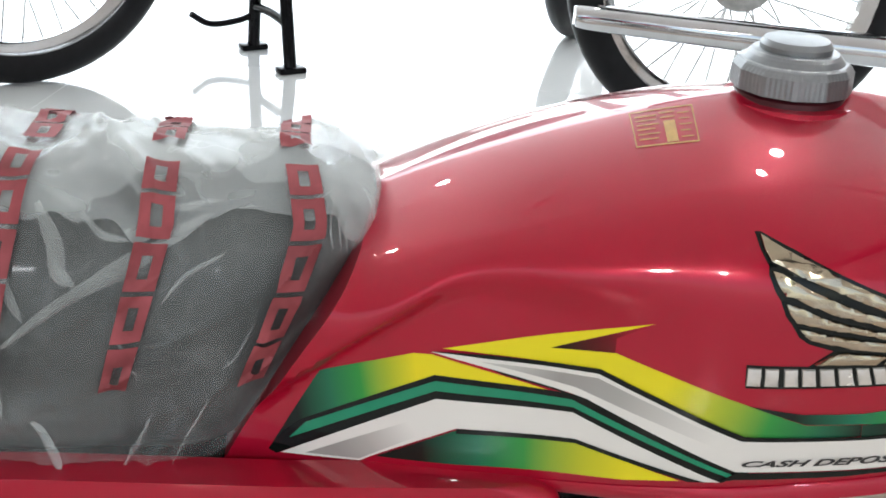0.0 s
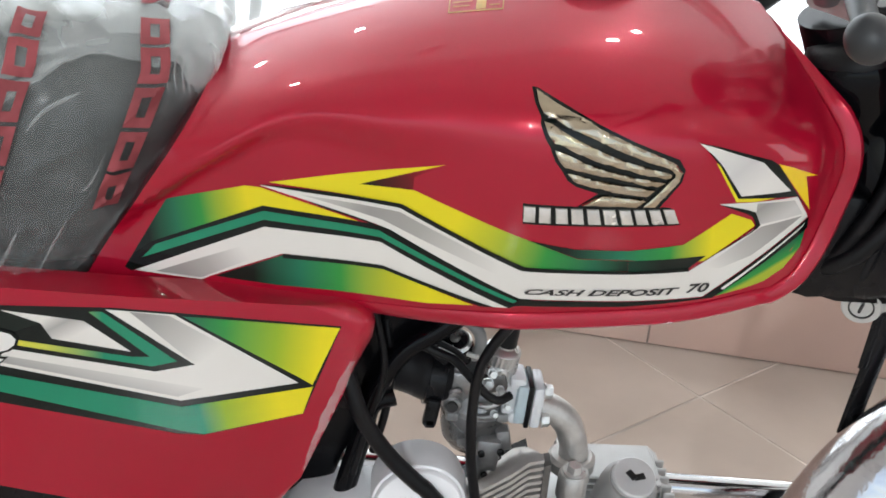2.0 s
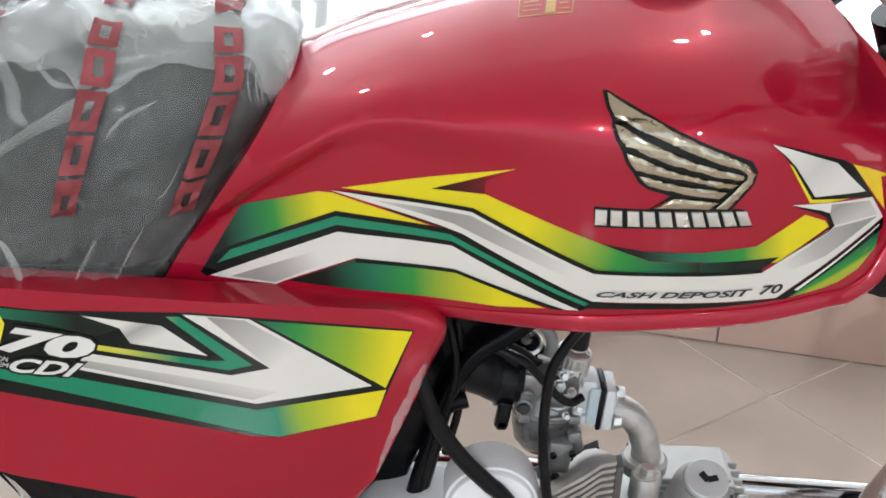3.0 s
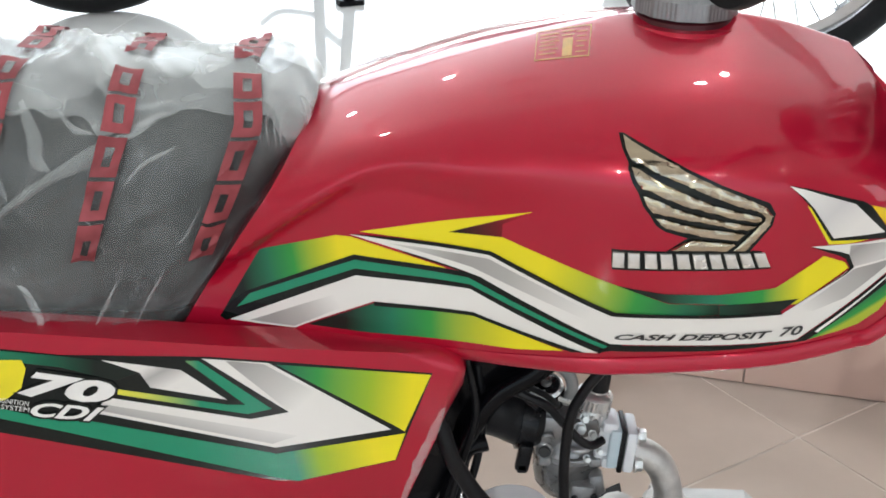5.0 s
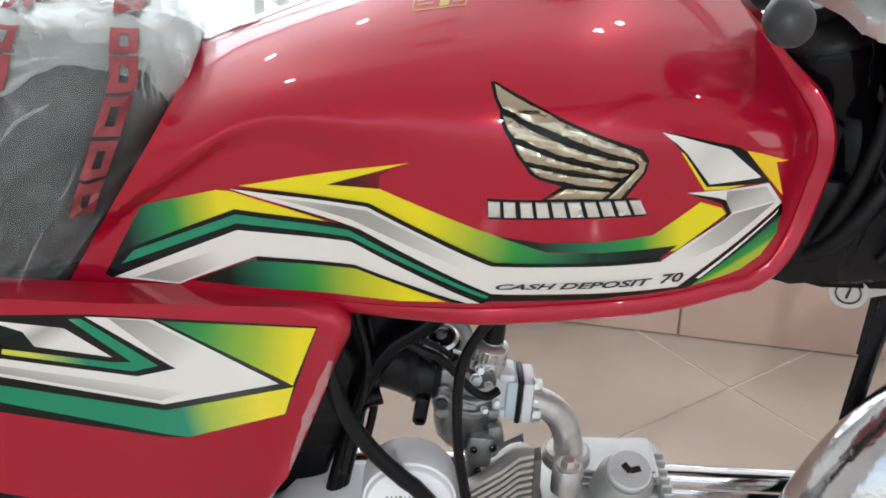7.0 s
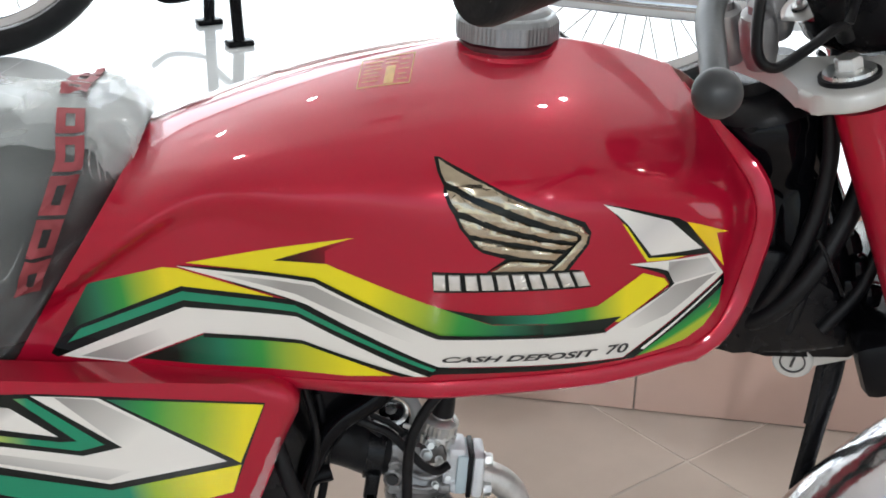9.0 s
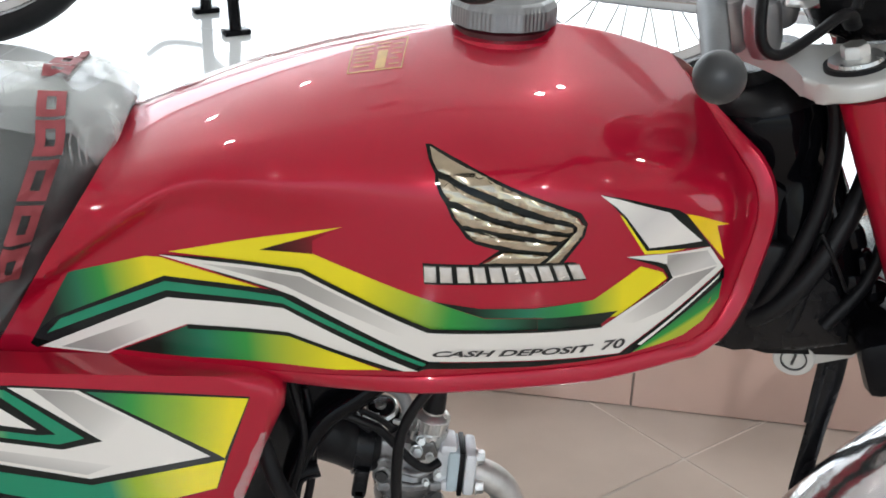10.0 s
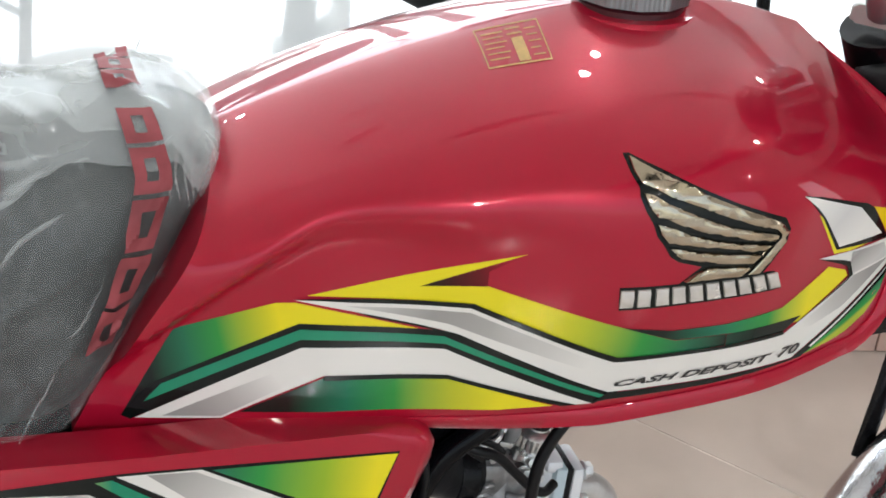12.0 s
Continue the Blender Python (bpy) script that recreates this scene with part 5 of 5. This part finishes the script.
tube(bm, [(0.300, -0.130, 0.978), (0.270, -0.185, 0.968), (0.250, -0.235, 0.957), (0.240, -0.285, 0.950), (0.233, -0.325, 0.943)], [0.009, 0.0085, 0.008, 0.0075, 0.007], 16, 8, 0.75)
lever = part("brake_lever", bm, alloy_lever, bars, "grey alloy brake lever with a ball end")
bm = bmesh.new()
bmesh.ops.create_uvsphere(bm, u_segments=32, v_segments=20, radius=0.0123, matrix=Matrix.Translation((0.232, -0.332, 0.942)))
part("lever_ball", bm, alloy_lever, lever)
bm = bmesh.new()
box(bm, (0.305, -0.14, 0.985), (0.035, 0.04, 0.028), 0.006)
part("lever_perch", bm, alloy_lever, bars)

# instrument pod and lamp shell ahead of the bars
bm = bmesh.new()
lathe(bm, [(0.0, 0.0), (0.056, 0.0), (0.066, 0.010), (0.074, 0.06), (0.078, 0.12), (0.072, 0.138), (0.0, 0.142)], (0.446, CY - 0.022, 0.900), (-0.35, 0, 0.93), 40)
part("instrument_pod", bm, black_plastic, bike, "black instrument pod")
bm = bmesh.new()
lathe(bm, [(0.0, -0.10), (0.045, -0.098), (0.075, -0.07), (0.088, -0.02), (0.09, 0.03), (0.0, 0.035)], (0.535, CY, 0.845), (1, 0, 0), 40)
part("lamp_shell", bm, black_plastic, bike)
bm = bmesh.new()
lathe(bm, [(0.090, 0.0), (0.094, 0.004), (0.094, 0.016), (0.086, 0.020), (0.05, 0.028), (0.0, 0.031)], (0.562, CY, 0.845), (1, 0, 0), 40)
part("headlamp", bm, chrome, bike)

cup_chrome = vary(material("cup_chrome", (0.34, 0.34, 0.35), 0.32, 0.8), 30, 0.1)
# handlebar cradle behind the clamp, with its chrome cups
for x, y, z, r in ((0.334, -0.046, 0.902, 0.013), (0.348, -0.020, 0.918, 0.017), (0.322, -0.012, 0.896, 0.012)):
    bm = bmesh.new()
    lathe(bm, [(0.0, -0.03), (r * 0.8, -0.03), (r, -0.018), (r, 0.006), (r * 0.86, 0.012), (r * 0.5, 0.014), (r * 0.45, 0.020), (0.0, 0.021)], (x, y, z), (-0.25, -0.3, 0.92), 28)
    part("bar_cup", bm, cup_chrome, bars)

# straps and cables round the steering head
def strap(points, r, flat=0.35):
    bm = bmesh.new()
    tube(bm, points, r, 12, 10, flat)
    return part("strap", bm, black_rubber, bike)


strap([(0.330, -0.075, 0.965), (0.320, -0.090, 0.930), (0.320, -0.098, 0.898), (0.332, -0.100, 0.889), (0.352, -0.100, 0.902), (0.372, -0.095, 0.915), (0.382, -0.085, 0.905)], 0.006, 0.6)
strap([(0.382, -0.085, 0.915), (0.392, -0.070, 0.945), (0.400, -0.050, 0.985)], 0.007)
cable([(0.386, -0.050, 0.865), (0.394, -0.052, 0.830), (0.395, -0.054, 0.801), (0.390, -0.056, 0.766), (0.377, -0.056, 0.726), (0.364, -0.050, 0.695), (0.352, -0.038, 0.674)], 0.0062)
cable([(0.428, -0.040, 0.870), (0.426, -0.046, 0.810), (0.420, -0.052, 0.782), (0.411, -0.056, 0.758), (0.395, -0.060, 0.727), (0.377, -0.058, 0.699), (0.362, -0.050, 0.682), (0.350, -0.038, 0.672)], 0.0078)
cable([(0.396, -0.030, 0.900), (0.398, -0.036, 0.840), (0.400, -0.042, 0.780), (0.398, -0.046, 0.735), (0.392, -0.048, 0.700), (0.385, -0.046, 0.668)], 0.0048)
cable([(0.440, -0.040, 0.880), (0.446, -0.045, 0.820), (0.446, -0.048, 0.760), (0.436, -0.050, 0.710), (0.410, -0.050, 0.672)], 0.0055)
cable([(0.392, -0.064, 0.752), (0.400, -0.067, 0.738), (0.410, -0.066, 0.720), (0.418, -0.060, 0.706)], 0.0016)
# glossy steering head with its top cone and a side panel behind the cables
gloss_black = vary(material("gloss_black", (0.003, 0.003, 0.004), 0.06, spec=0.16), 20, 0.2, 0.08, 40, 0.03)
bm = bmesh.new()
tube(bm, [(0.356, -0.008, 0.837), (0.360, -0.007, 0.827), (0.367, -0.003, 0.808), (0.381, 0.002, 0.777), (0.400, -0.010, 0.730), (0.420, -0.006, 0.670)], [0.036, 0.0405, 0.0405, 0.039, 0.038, 0.040], 32)
part("steering_head", bm, gloss_black, bike, "glossy black steering head")
bm = bmesh.new()
lathe(bm, [(0.0, 0.004), (0.018, 0.003), (0.028, 0.0), (0.035, -0.005), (0.038, -0.012), (0.038, -0.022)], (0.354, -0.008, 0.846), (-0.38, -0.05, 0.92), 36)
part("head_cone", bm, black_rubber, bike, "black steering head cone")
bm = bmesh.new()
plate(bm, [(0.335, 0.722), (0.352, 0.742), (0.372, 0.735), (0.398, 0.722), (0.414, 0.704), (0.432, 0.676), (0.432, 0.656), (0.395, 0.650), (0.345, 0.652), (0.318, 0.656)], CY - 0.062, CY - 0.040, 0.006)
part("head_panel", bm, black_plastic, bike, "satin black panel beside the steering head")
for k, (x, z) in enumerate(((0.424, 0.742), (0.434, 0.722), (0.428, 0.706), (0.446, 0.700))):
    bm = bmesh.new()
    box(bm, (x, -0.044, z), (0.013, 0.016, 0.017), 0.003, Matrix.Rotation(radians(-22 + 9 * k), 3, "Y"))
    part("wire_connector", bm, gloss_black, bike)
bm = bmesh.new()
tube(bm, [(0.474, 0.050, 0.660), (0.467, 0.055, 0.607), (0.465, 0.055, 0.569), (0.460, 0.055, 0.525), (0.453, 0.055, 0.458)], [0.0118, 0.0115, 0.0105, 0.0095, 0.0090], 16, 8, 0.45, (1, 0, 0.2))
part("harness_sleeve", bm, black_plastic, bike, "flat black wiring sleeve")
bm = bmesh.new()
tube(bm, [(0.458, 0.050, 0.640), (0.455, 0.050, 0.603), (0.450, 0.050, 0.530)], [0.0050, 0.0046, 0.0040], 12, 6, 0.4, (1, 0, 0.2))
part("harness_sleeve", bm, black_plastic, bike)

# steering lock
LOCK = Vector((0.399, -0.030, 0.635))
lock_axis = Vector((-0.34, -0.90, -0.12)).normalized()
bm = bmesh.new()
lathe(bm, [(0.0, -0.050), (0.0158, -0.050), (0.0158, 0.0), (0.0145, 0.0015), (0.0, 0.0015)], LOCK, lock_axis, 32)
lock = part("steering_lock", bm, clamp_silver, bike, "silver steering lock barrel")
bm = bmesh.new()
box(bm, (0.424, -0.020, 0.640), (0.045, 0.020, 0.020), 0.004, Matrix.Rotation(radians(-12), 3, "Y"))
part("lock_housing", bm, clamp_silver, lock)
bm = bmesh.new()
lathe(bm, [(0.0098, 0.001), (0.0101, 0.0026), (0.0090, 0.0030), (0.0088, 0.001)], LOCK, lock_axis, 32)
part("lock_ring", bm, ink_black, lock)
bm = bmesh.new()
box(bm, LOCK + lock_axis * 0.0022, (0.0020, 0.0095, 0.0016), 0, turn_to(lock_axis) @ Matrix.Rotation(radians(-12), 3, "Z"))
part("key_slot", bm, ink_black, lock)

# front mudguard: a crowned arc over the wheel
wrapped_chrome = vary(material("wrapped_chrome", (0.56, 0.55, 0.57), 0.12, 0.95), 11, 0.35, 1.0, 26, 0.08, 7.0)
bm = bmesh.new()
rings = []
for k in range(49):
    t = radians(72 + (212 - 72) * k / 48)
    ring = []
    for side in (0, 1):
        for j in (range(13) if side == 0 else range(12, -1, -1)):
            v = j / 6 - 1
            r = 0.327 - 0.040 * abs(v) ** 2.4 - (0.0015 if side else 0)
            ring.append(AXLE + Vector((r * math.cos(t), 0.053 * v * (0.97 if side else 1), r * math.sin(t))))
    rings.append(ring)
grid_faces(bm, rings)
guard = part("mudguard", bm, wrapped_chrome, bike, "chrome front mudguard still in clear film")
bm = bmesh.new()
for s in (-1, 1):
    tube(bm, [AXLE + Vector((0.0, s * 0.075, 0.0)), AXLE + Vector((-0.12, s * 0.066, 0.20)), AXLE + Vector((-0.17, s * 0.055, 0.265))], 0.005, 10)
part("guard_stay", bm, chrome, guard)

# centre stand and swing arm, so that the bike stands on the floor
bm = bmesh.new()
for s in (-1, 1):
    tube(bm, [(-0.08, CY + s * 0.06, 0.29), (-0.10, CY + s * 0.10, 0.15), (-0.12, CY + s * 0.13, 0.006)], 0.011, 12)
part("centre_stand", bm, black_paint, bike)
bm = bmesh.new()
for s in (-1, 1):
    tube(bm, [(-0.06, CY + s * 0.075, 0.34), (-0.28, CY + s * 0.075, 0.31), (-0.51, CY + s * 0.075, 0.285)], 0.016, 12)
part("swing_arm", bm, black_paint, bike)

# frame tube, wiring and clips above the air hose
bm = bmesh.new()
tube(bm, [(0.110, -0.034, 0.640), (0.078, -0.034, 0.606), (0.044, -0.034, 0.579), (0.024, -0.034, 0.540), (0.016, -0.034, 0.500), (0.004, -0.034, 0.44)], 0.0085, 16)
part("frame_tube", bm, gloss_black, bike)
for pts, r in (([(0.05, -0.01, 0.64), (0.058, -0.014, 0.60), (0.068, -0.016, 0.572), (0.080, -0.016, 0.560)], 0.003), ([(0.040, -0.012, 0.64), (0.050, -0.018, 0.605), (0.066, -0.020, 0.585), (0.086, -0.018, 0.572), (0.096, -0.012, 0.560)], 0.0026), ([(0.03, -0.02, 0.60), (0.036, -0.026, 0.56), (0.034, -0.028, 0.52), (0.026, -0.028, 0.48)], 0.0034), ([(0.02, -0.04, 0.62), (0.030, -0.042, 0.57), (0.020, -0.044, 0.52), (0.010, -0.046, 0.47)], 0.0030)):
    cable(pts, r)

# ---- two more motorcycles on the platform ----


def parked_bike(label, paint, at, turn, steering):
    b = thing("motorcycle", label, "motorcycle", "motorcycles on the platform", at=at, turn=turn)
    wheel(b, Vector((0, 0, 0.285)))
    front = wheel(b, Vector((1.2, 0, 0.285)))
    steer = Matrix.Translation((1.2, 0, 0)) @ Matrix.Rotation(radians(steering), 4, "Z") @ Matrix.Translation((-1.2, 0, 0))
    front.matrix_basis = steer
    for s in (-1, 1):
        bm = bmesh.new()
        tube(bm, [(0.47, s * 0.045, 0.28), (0.472, s * 0.07, 0.16), (0.475, s * 0.092, 0.006)], 0.0125, 12)
        leg = part("stand_leg", bm, black_paint, b)
        bm = bmesh.new()
        box(bm, (0.475, s * 0.094, 0.006), (0.055, 0.03, 0.012), 0.003)
        part("stand_foot", bm, black_paint, leg)
    bm = bmesh.new()
    tube(bm, [(0.474, 0.082, 0.075), (0.44, 0.088, 0.062), (0.385, 0.093, 0.058), (0.345, 0.094, 0.080)], 0.0065, 10)
    part("stand_tang", bm, black_paint, b)
    bm = bmesh.new()
    tube(bm, [(0.473, -0.083, 0.09), (0.474, 0.0, 0.095), (0.473, 0.083, 0.09)], 0.009, 10)
    part("stand_brace", bm, black_paint, b)
    bm = bmesh.new()
    for s in (-1, 1):
        tube(bm, [(0.45, s * 0.07, 0.34), (0.22, s * 0.07, 0.31), (0, s * 0.07, 0.285)], 0.016, 12)
    part("swing_arm", bm, black_paint, b)
    bm = bmesh.new()
    tube(bm, [(-0.275, -0.125, 0.232), (-0.26, -0.125, 0.232), (-0.03, -0.125, 0.214), (0.22, -0.125, 0.198), (0.34, -0.12, 0.188), (0.58, -0.10, 0.175), (0.78, -0.06, 0.24)], [0.008, 0.020, 0.024, 0.026, 0.020, 0.016, 0.014], 24)
    part("muffler", bm, chrome, b, "chrome muffler")
    bm = bmesh.new()
    box(bm, (0.58, 0, 0.36), (0.24, 0.16, 0.20), 0.03)
    tube(bm, [(0.68, 0, 0.40), (0.86, 0, 0.43)], 0.055, 20, 2)
    part("engine", bm, cast_alloy, b)
    bm = bmesh.new()
    tube(bm, [(0.0, 0, 0.60), (0.45, 0, 0.60), (0.92, 0, 0.74)], [0.05, 0.05, 0.06], 16)
    part("frame", bm, black_paint, b)
    bm = bmesh.new()
    tube(bm, [(0.44, 0, 0.73), (0.60, 0, 0.76), (0.76, 0, 0.77), (0.88, 0, 0.75)], [0.06, 0.11, 0.12, 0.09], 24, 8, 0.75)
    part("fuel_tank", bm, paint, b)
    bm = bmesh.new()
    tube(bm, [(-0.14, 0, 0.77), (0.1, 0, 0.755), (0.40, 0, 0.745)], [0.09, 0.105, 0.09], 24, 8, 0.5)
    part("seat", bm, seat_vinyl, b)
    for s in (-1, 1):
        bm = bmesh.new()
        tube(bm, [(0.93, s * 0.085, 0.86), (1.06, s * 0.085, 0.57), (1.2, s * 0.085, 0.285)], [0.028, 0.022, 0.019], 16)
        part("fork_leg", bm, chrome, b).matrix_basis = steer
    bm = bmesh.new()
    tube(bm, [(0.74, -0.34, 0.98), (0.86, -0.2, 1.0), (0.93, 0, 0.93), (0.86, 0.2, 1.0), (0.74, 0.34, 0.98)], 0.011, 12)
    part("handlebar", bm, chrome, b)
    return b


parked_bike("motorcycle on its centre stand on the white platform", black_paint, (-0.660, 1.588, PLATFORM), 25, 42)
parked_bike("motorcycle with a long chrome muffler on the white platform", red_paint, (0.545, 1.35, PLATFORM), -3, 35)

# ---- ceiling lights ----
lamp_glow = bpy.data.materials.new("lamp_glow")
lamp_glow.use_nodes = True
g = lamp_glow.node_tree.nodes["Principled BSDF"]
g.inputs["Emission Color"].default_value, g.inputs["Emission Strength"].default_value = (1, 0.98, 0.96, 1), 260.0
white_trim = vary(material("white_trim", (0.8, 0.8, 0.8), 0.4), 30, 0.03)
first = None
for x, y in ((-0.83, -5.3), (0.82, 1.62), (1.07, 1.92), (-1.21, 3.65), (-2.12, 3.80), (-1.67, 2.01), (-2.3, -2.6), (1.95, -4.9), (2.62, 0.81), (2.40, -0.06), (3.13, 2.01), (3.41, 2.87), (3.0, -2.4), (-3.8, -0.8)):
    if first is None:
        first = thing("ceiling_light", "small round white recessed ceiling light, switched on", "ceiling light", "recessed ceiling lights", at=(x, y, 3.298))
        bm = bmesh.new()
        lathe(bm, [(0.05, 0.0), (0.062, -0.002), (0.062, -0.008), (0.05, -0.008), (0.05, 0.0)], steps=28, ends=False)
        part("trim_ring", bm, white_trim, first)
        bm = bmesh.new()
        lathe(bm, [(0.0, -0.001), (0.049, -0.001), (0.049, -0.004), (0.0, -0.005)], steps=28)
        part("diffuser", bm, lamp_glow, first, "glowing round diffuser")
    else:
        copy_thing(first, pose(x, y, 3.298))

# ---- walls and ceiling ----
# tone of the unseen east wall, made up to shape the tank's reflections
unseen_wall_tone = vary(material("unseen_wall_tone", (0.44, 0.39, 0.36), 0.4), 3.0, 0.35, 0.1, 60)
ROOM = 5.6


def wall(name, blocks, label, mat=wall_paint):
    bm = bmesh.new()
    for c, s in blocks:
        box(bm, c, s)
    tagged(part(name, bm, mat, smooth=False), label, "wall", kind="structure")


wall("wall_west", [((-ROOM, 0, 1.6), (0.2, 11.4, 3.4))], "plain painted showroom wall")
wall("wall_east", [((ROOM, 1.75, 1.6), (0.2, 7.9, 3.4)), ((ROOM, -4.35, 1.6), (0.2, 2.7, 3.4)), ((ROOM, -2.6, 0.1), (0.2, 0.8, 0.4)), ((ROOM, -2.6, 2.95), (0.2, 0.8, 0.7))], "unseen showroom wall, toned brown for the tank's reflections, with a tall side window", unseen_wall_tone)
wall("wall_south", [((-5.4, -ROOM, 1.6), (0.2, 0.2, 3.4)), ((5.4, -ROOM, 1.6), (0.2, 0.2, 3.4)), ((0.0, -ROOM, 3.21), (10.6, 0.2, 0.18))], "open shop front with a painted lintel")
wall("wall_north", [((0, ROOM, 0.25), (11.0, 0.2, 0.7)), ((0, ROOM, 3.25), (11.0, 0.2, 0.1)), ((-4.5, ROOM, 1.9), (2.0, 0.2, 2.6)), ((5.0, ROOM, 1.9), (1.0, 0.2, 2.6))], "painted showroom wall with a wide shop window")
frame_grey = vary(material("frame_grey", (0.30, 0.30, 0.31), 0.4, 0.5), 30, 0.08)
win = tagged(new("window_1"), "wide shop window with grey metal mullions", "window", kind="structure")
for x in (-3.47, 0.5, 4.47):
    bm = bmesh.new()
    box(bm, (x, ROOM - 0.12, 1.9), (0.06, 0.08, 2.6), 0.004)
    part("mullion", bm, frame_grey, win)
bm = bmesh.new()
box(bm, (0, 0, 3.35), (11.4, 11.4, 0.1))
tagged(part("ceiling", bm, ceiling_paint, smooth=False), "white painted showroom ceiling", "ceiling", kind="structure")
# a dark strip stands for a gap's shade over the platform edge, slot vents behind it
gap_dark = vary(material("gap_dark", (0.22, 0.20, 0.19), 0.8), 20, 0.2)
bm = bmesh.new()
box(bm, (0, 1.16, 3.2965), (9.0, 0.05, 0.005))
tagged(part("trim_ceiling", bm, gap_dark, smooth=False), "dark shadow gap along the white ceiling", "trim", kind="structure")
vent = thing("ceiling_vent", "dark slot vent with a white frame in the ceiling", "vent", "slot vents in the ceiling", at=(-0.58, 2.40, 3.298))
bm = bmesh.new()
box(bm, (0, 0, -0.002), (0.20, 0.08, 0.004))
part("backing", bm, gap_dark, vent)
for y in (-0.045, 0.045):
    bm = bmesh.new()
    box(bm, (0, y, -0.004), (0.22, 0.012, 0.008), 0.002)
    part("frame_bar", bm, white_trim, vent)
for x, y in ((-0.58, 1.86), (-1.50, 3.35), (-1.80, 2.95), (-2.05, 4.90), (-2.50, 4.45)):
    copy_thing(vent, pose(x, y, 3.298))

# ---- tiles, each a piece of its own ----


def tile_mesh(name, sx, sy, depth, bevel, mat):
    bm = bmesh.new()
    box(bm, (0, 0, -depth / 2), (sx, sy, depth), bevel, segments=1)
    me = bpy.data.meshes.new(name)
    bm.to_mesh(me)
    bm.free()
    me.materials.append(mat)
    return me


FLOOR, DECK = bpy.data.objects["floor"], bpy.data.objects["platform"]
pitch = 0.6
square = tile_mesh("floor_tile", pitch - 0.004, pitch - 0.004, 0.01, 0.001, floor_tile)
cross = Vector((0.566, 0.812, 0))
ang = radians(35.5)
t1, t2 = Vector((math.cos(ang), math.sin(ang), 0)), Vector((math.sin(ang), -math.cos(ang), 0))
for i in range(-16, 14):
    for j in range(-13, 17):
        c = cross + t1 * (i + 0.5) * pitch + t2 * (j + 0.5) * pitch
        if abs(c.x) > 5.3 or c.y < -5.3 or (c - RISER_A).dot(INTO) > 0.40:
            continue
        ob = new("tile", square)
        ob.parent = FLOOR
        ob.matrix_world = Matrix.Translation(c) @ Matrix.Rotation(math.atan2(t1.y, t1.x), 4, "Z")
deck = tile_mesh("deck_tile", 0.5997, 0.5997, 0.01, 0.001, white_tile)
front_tile = tile_mesh("riser_tile", 0.597, PLATFORM - 0.004, 0.01, 0.001, riser_tile)
joint = Vector((0.508, 0.957, 0))
turn = Matrix.Rotation(math.atan2(ALONG.y, ALONG.x), 4, "Z")
for i in range(-11, 11):
    c = joint + ALONG * (i + 0.5) * 0.6
    ob = new("riser_tile", front_tile)
    ob.parent = DECK
    ob.matrix_world = Matrix.Translation(c + Vector((0, 0, PLATFORM / 2)) + INTO * 0.0085) @ turn @ Matrix.Rotation(radians(90), 4, "X")
    for j in range(9):
        d = c + INTO * (0.012 + 0.3 + 0.6 * j)
        ob = new("deck_tile", deck)
        ob.parent = DECK
        ob.matrix_world = Matrix.Translation(d + Vector((0, 0, PLATFORM))) @ turn
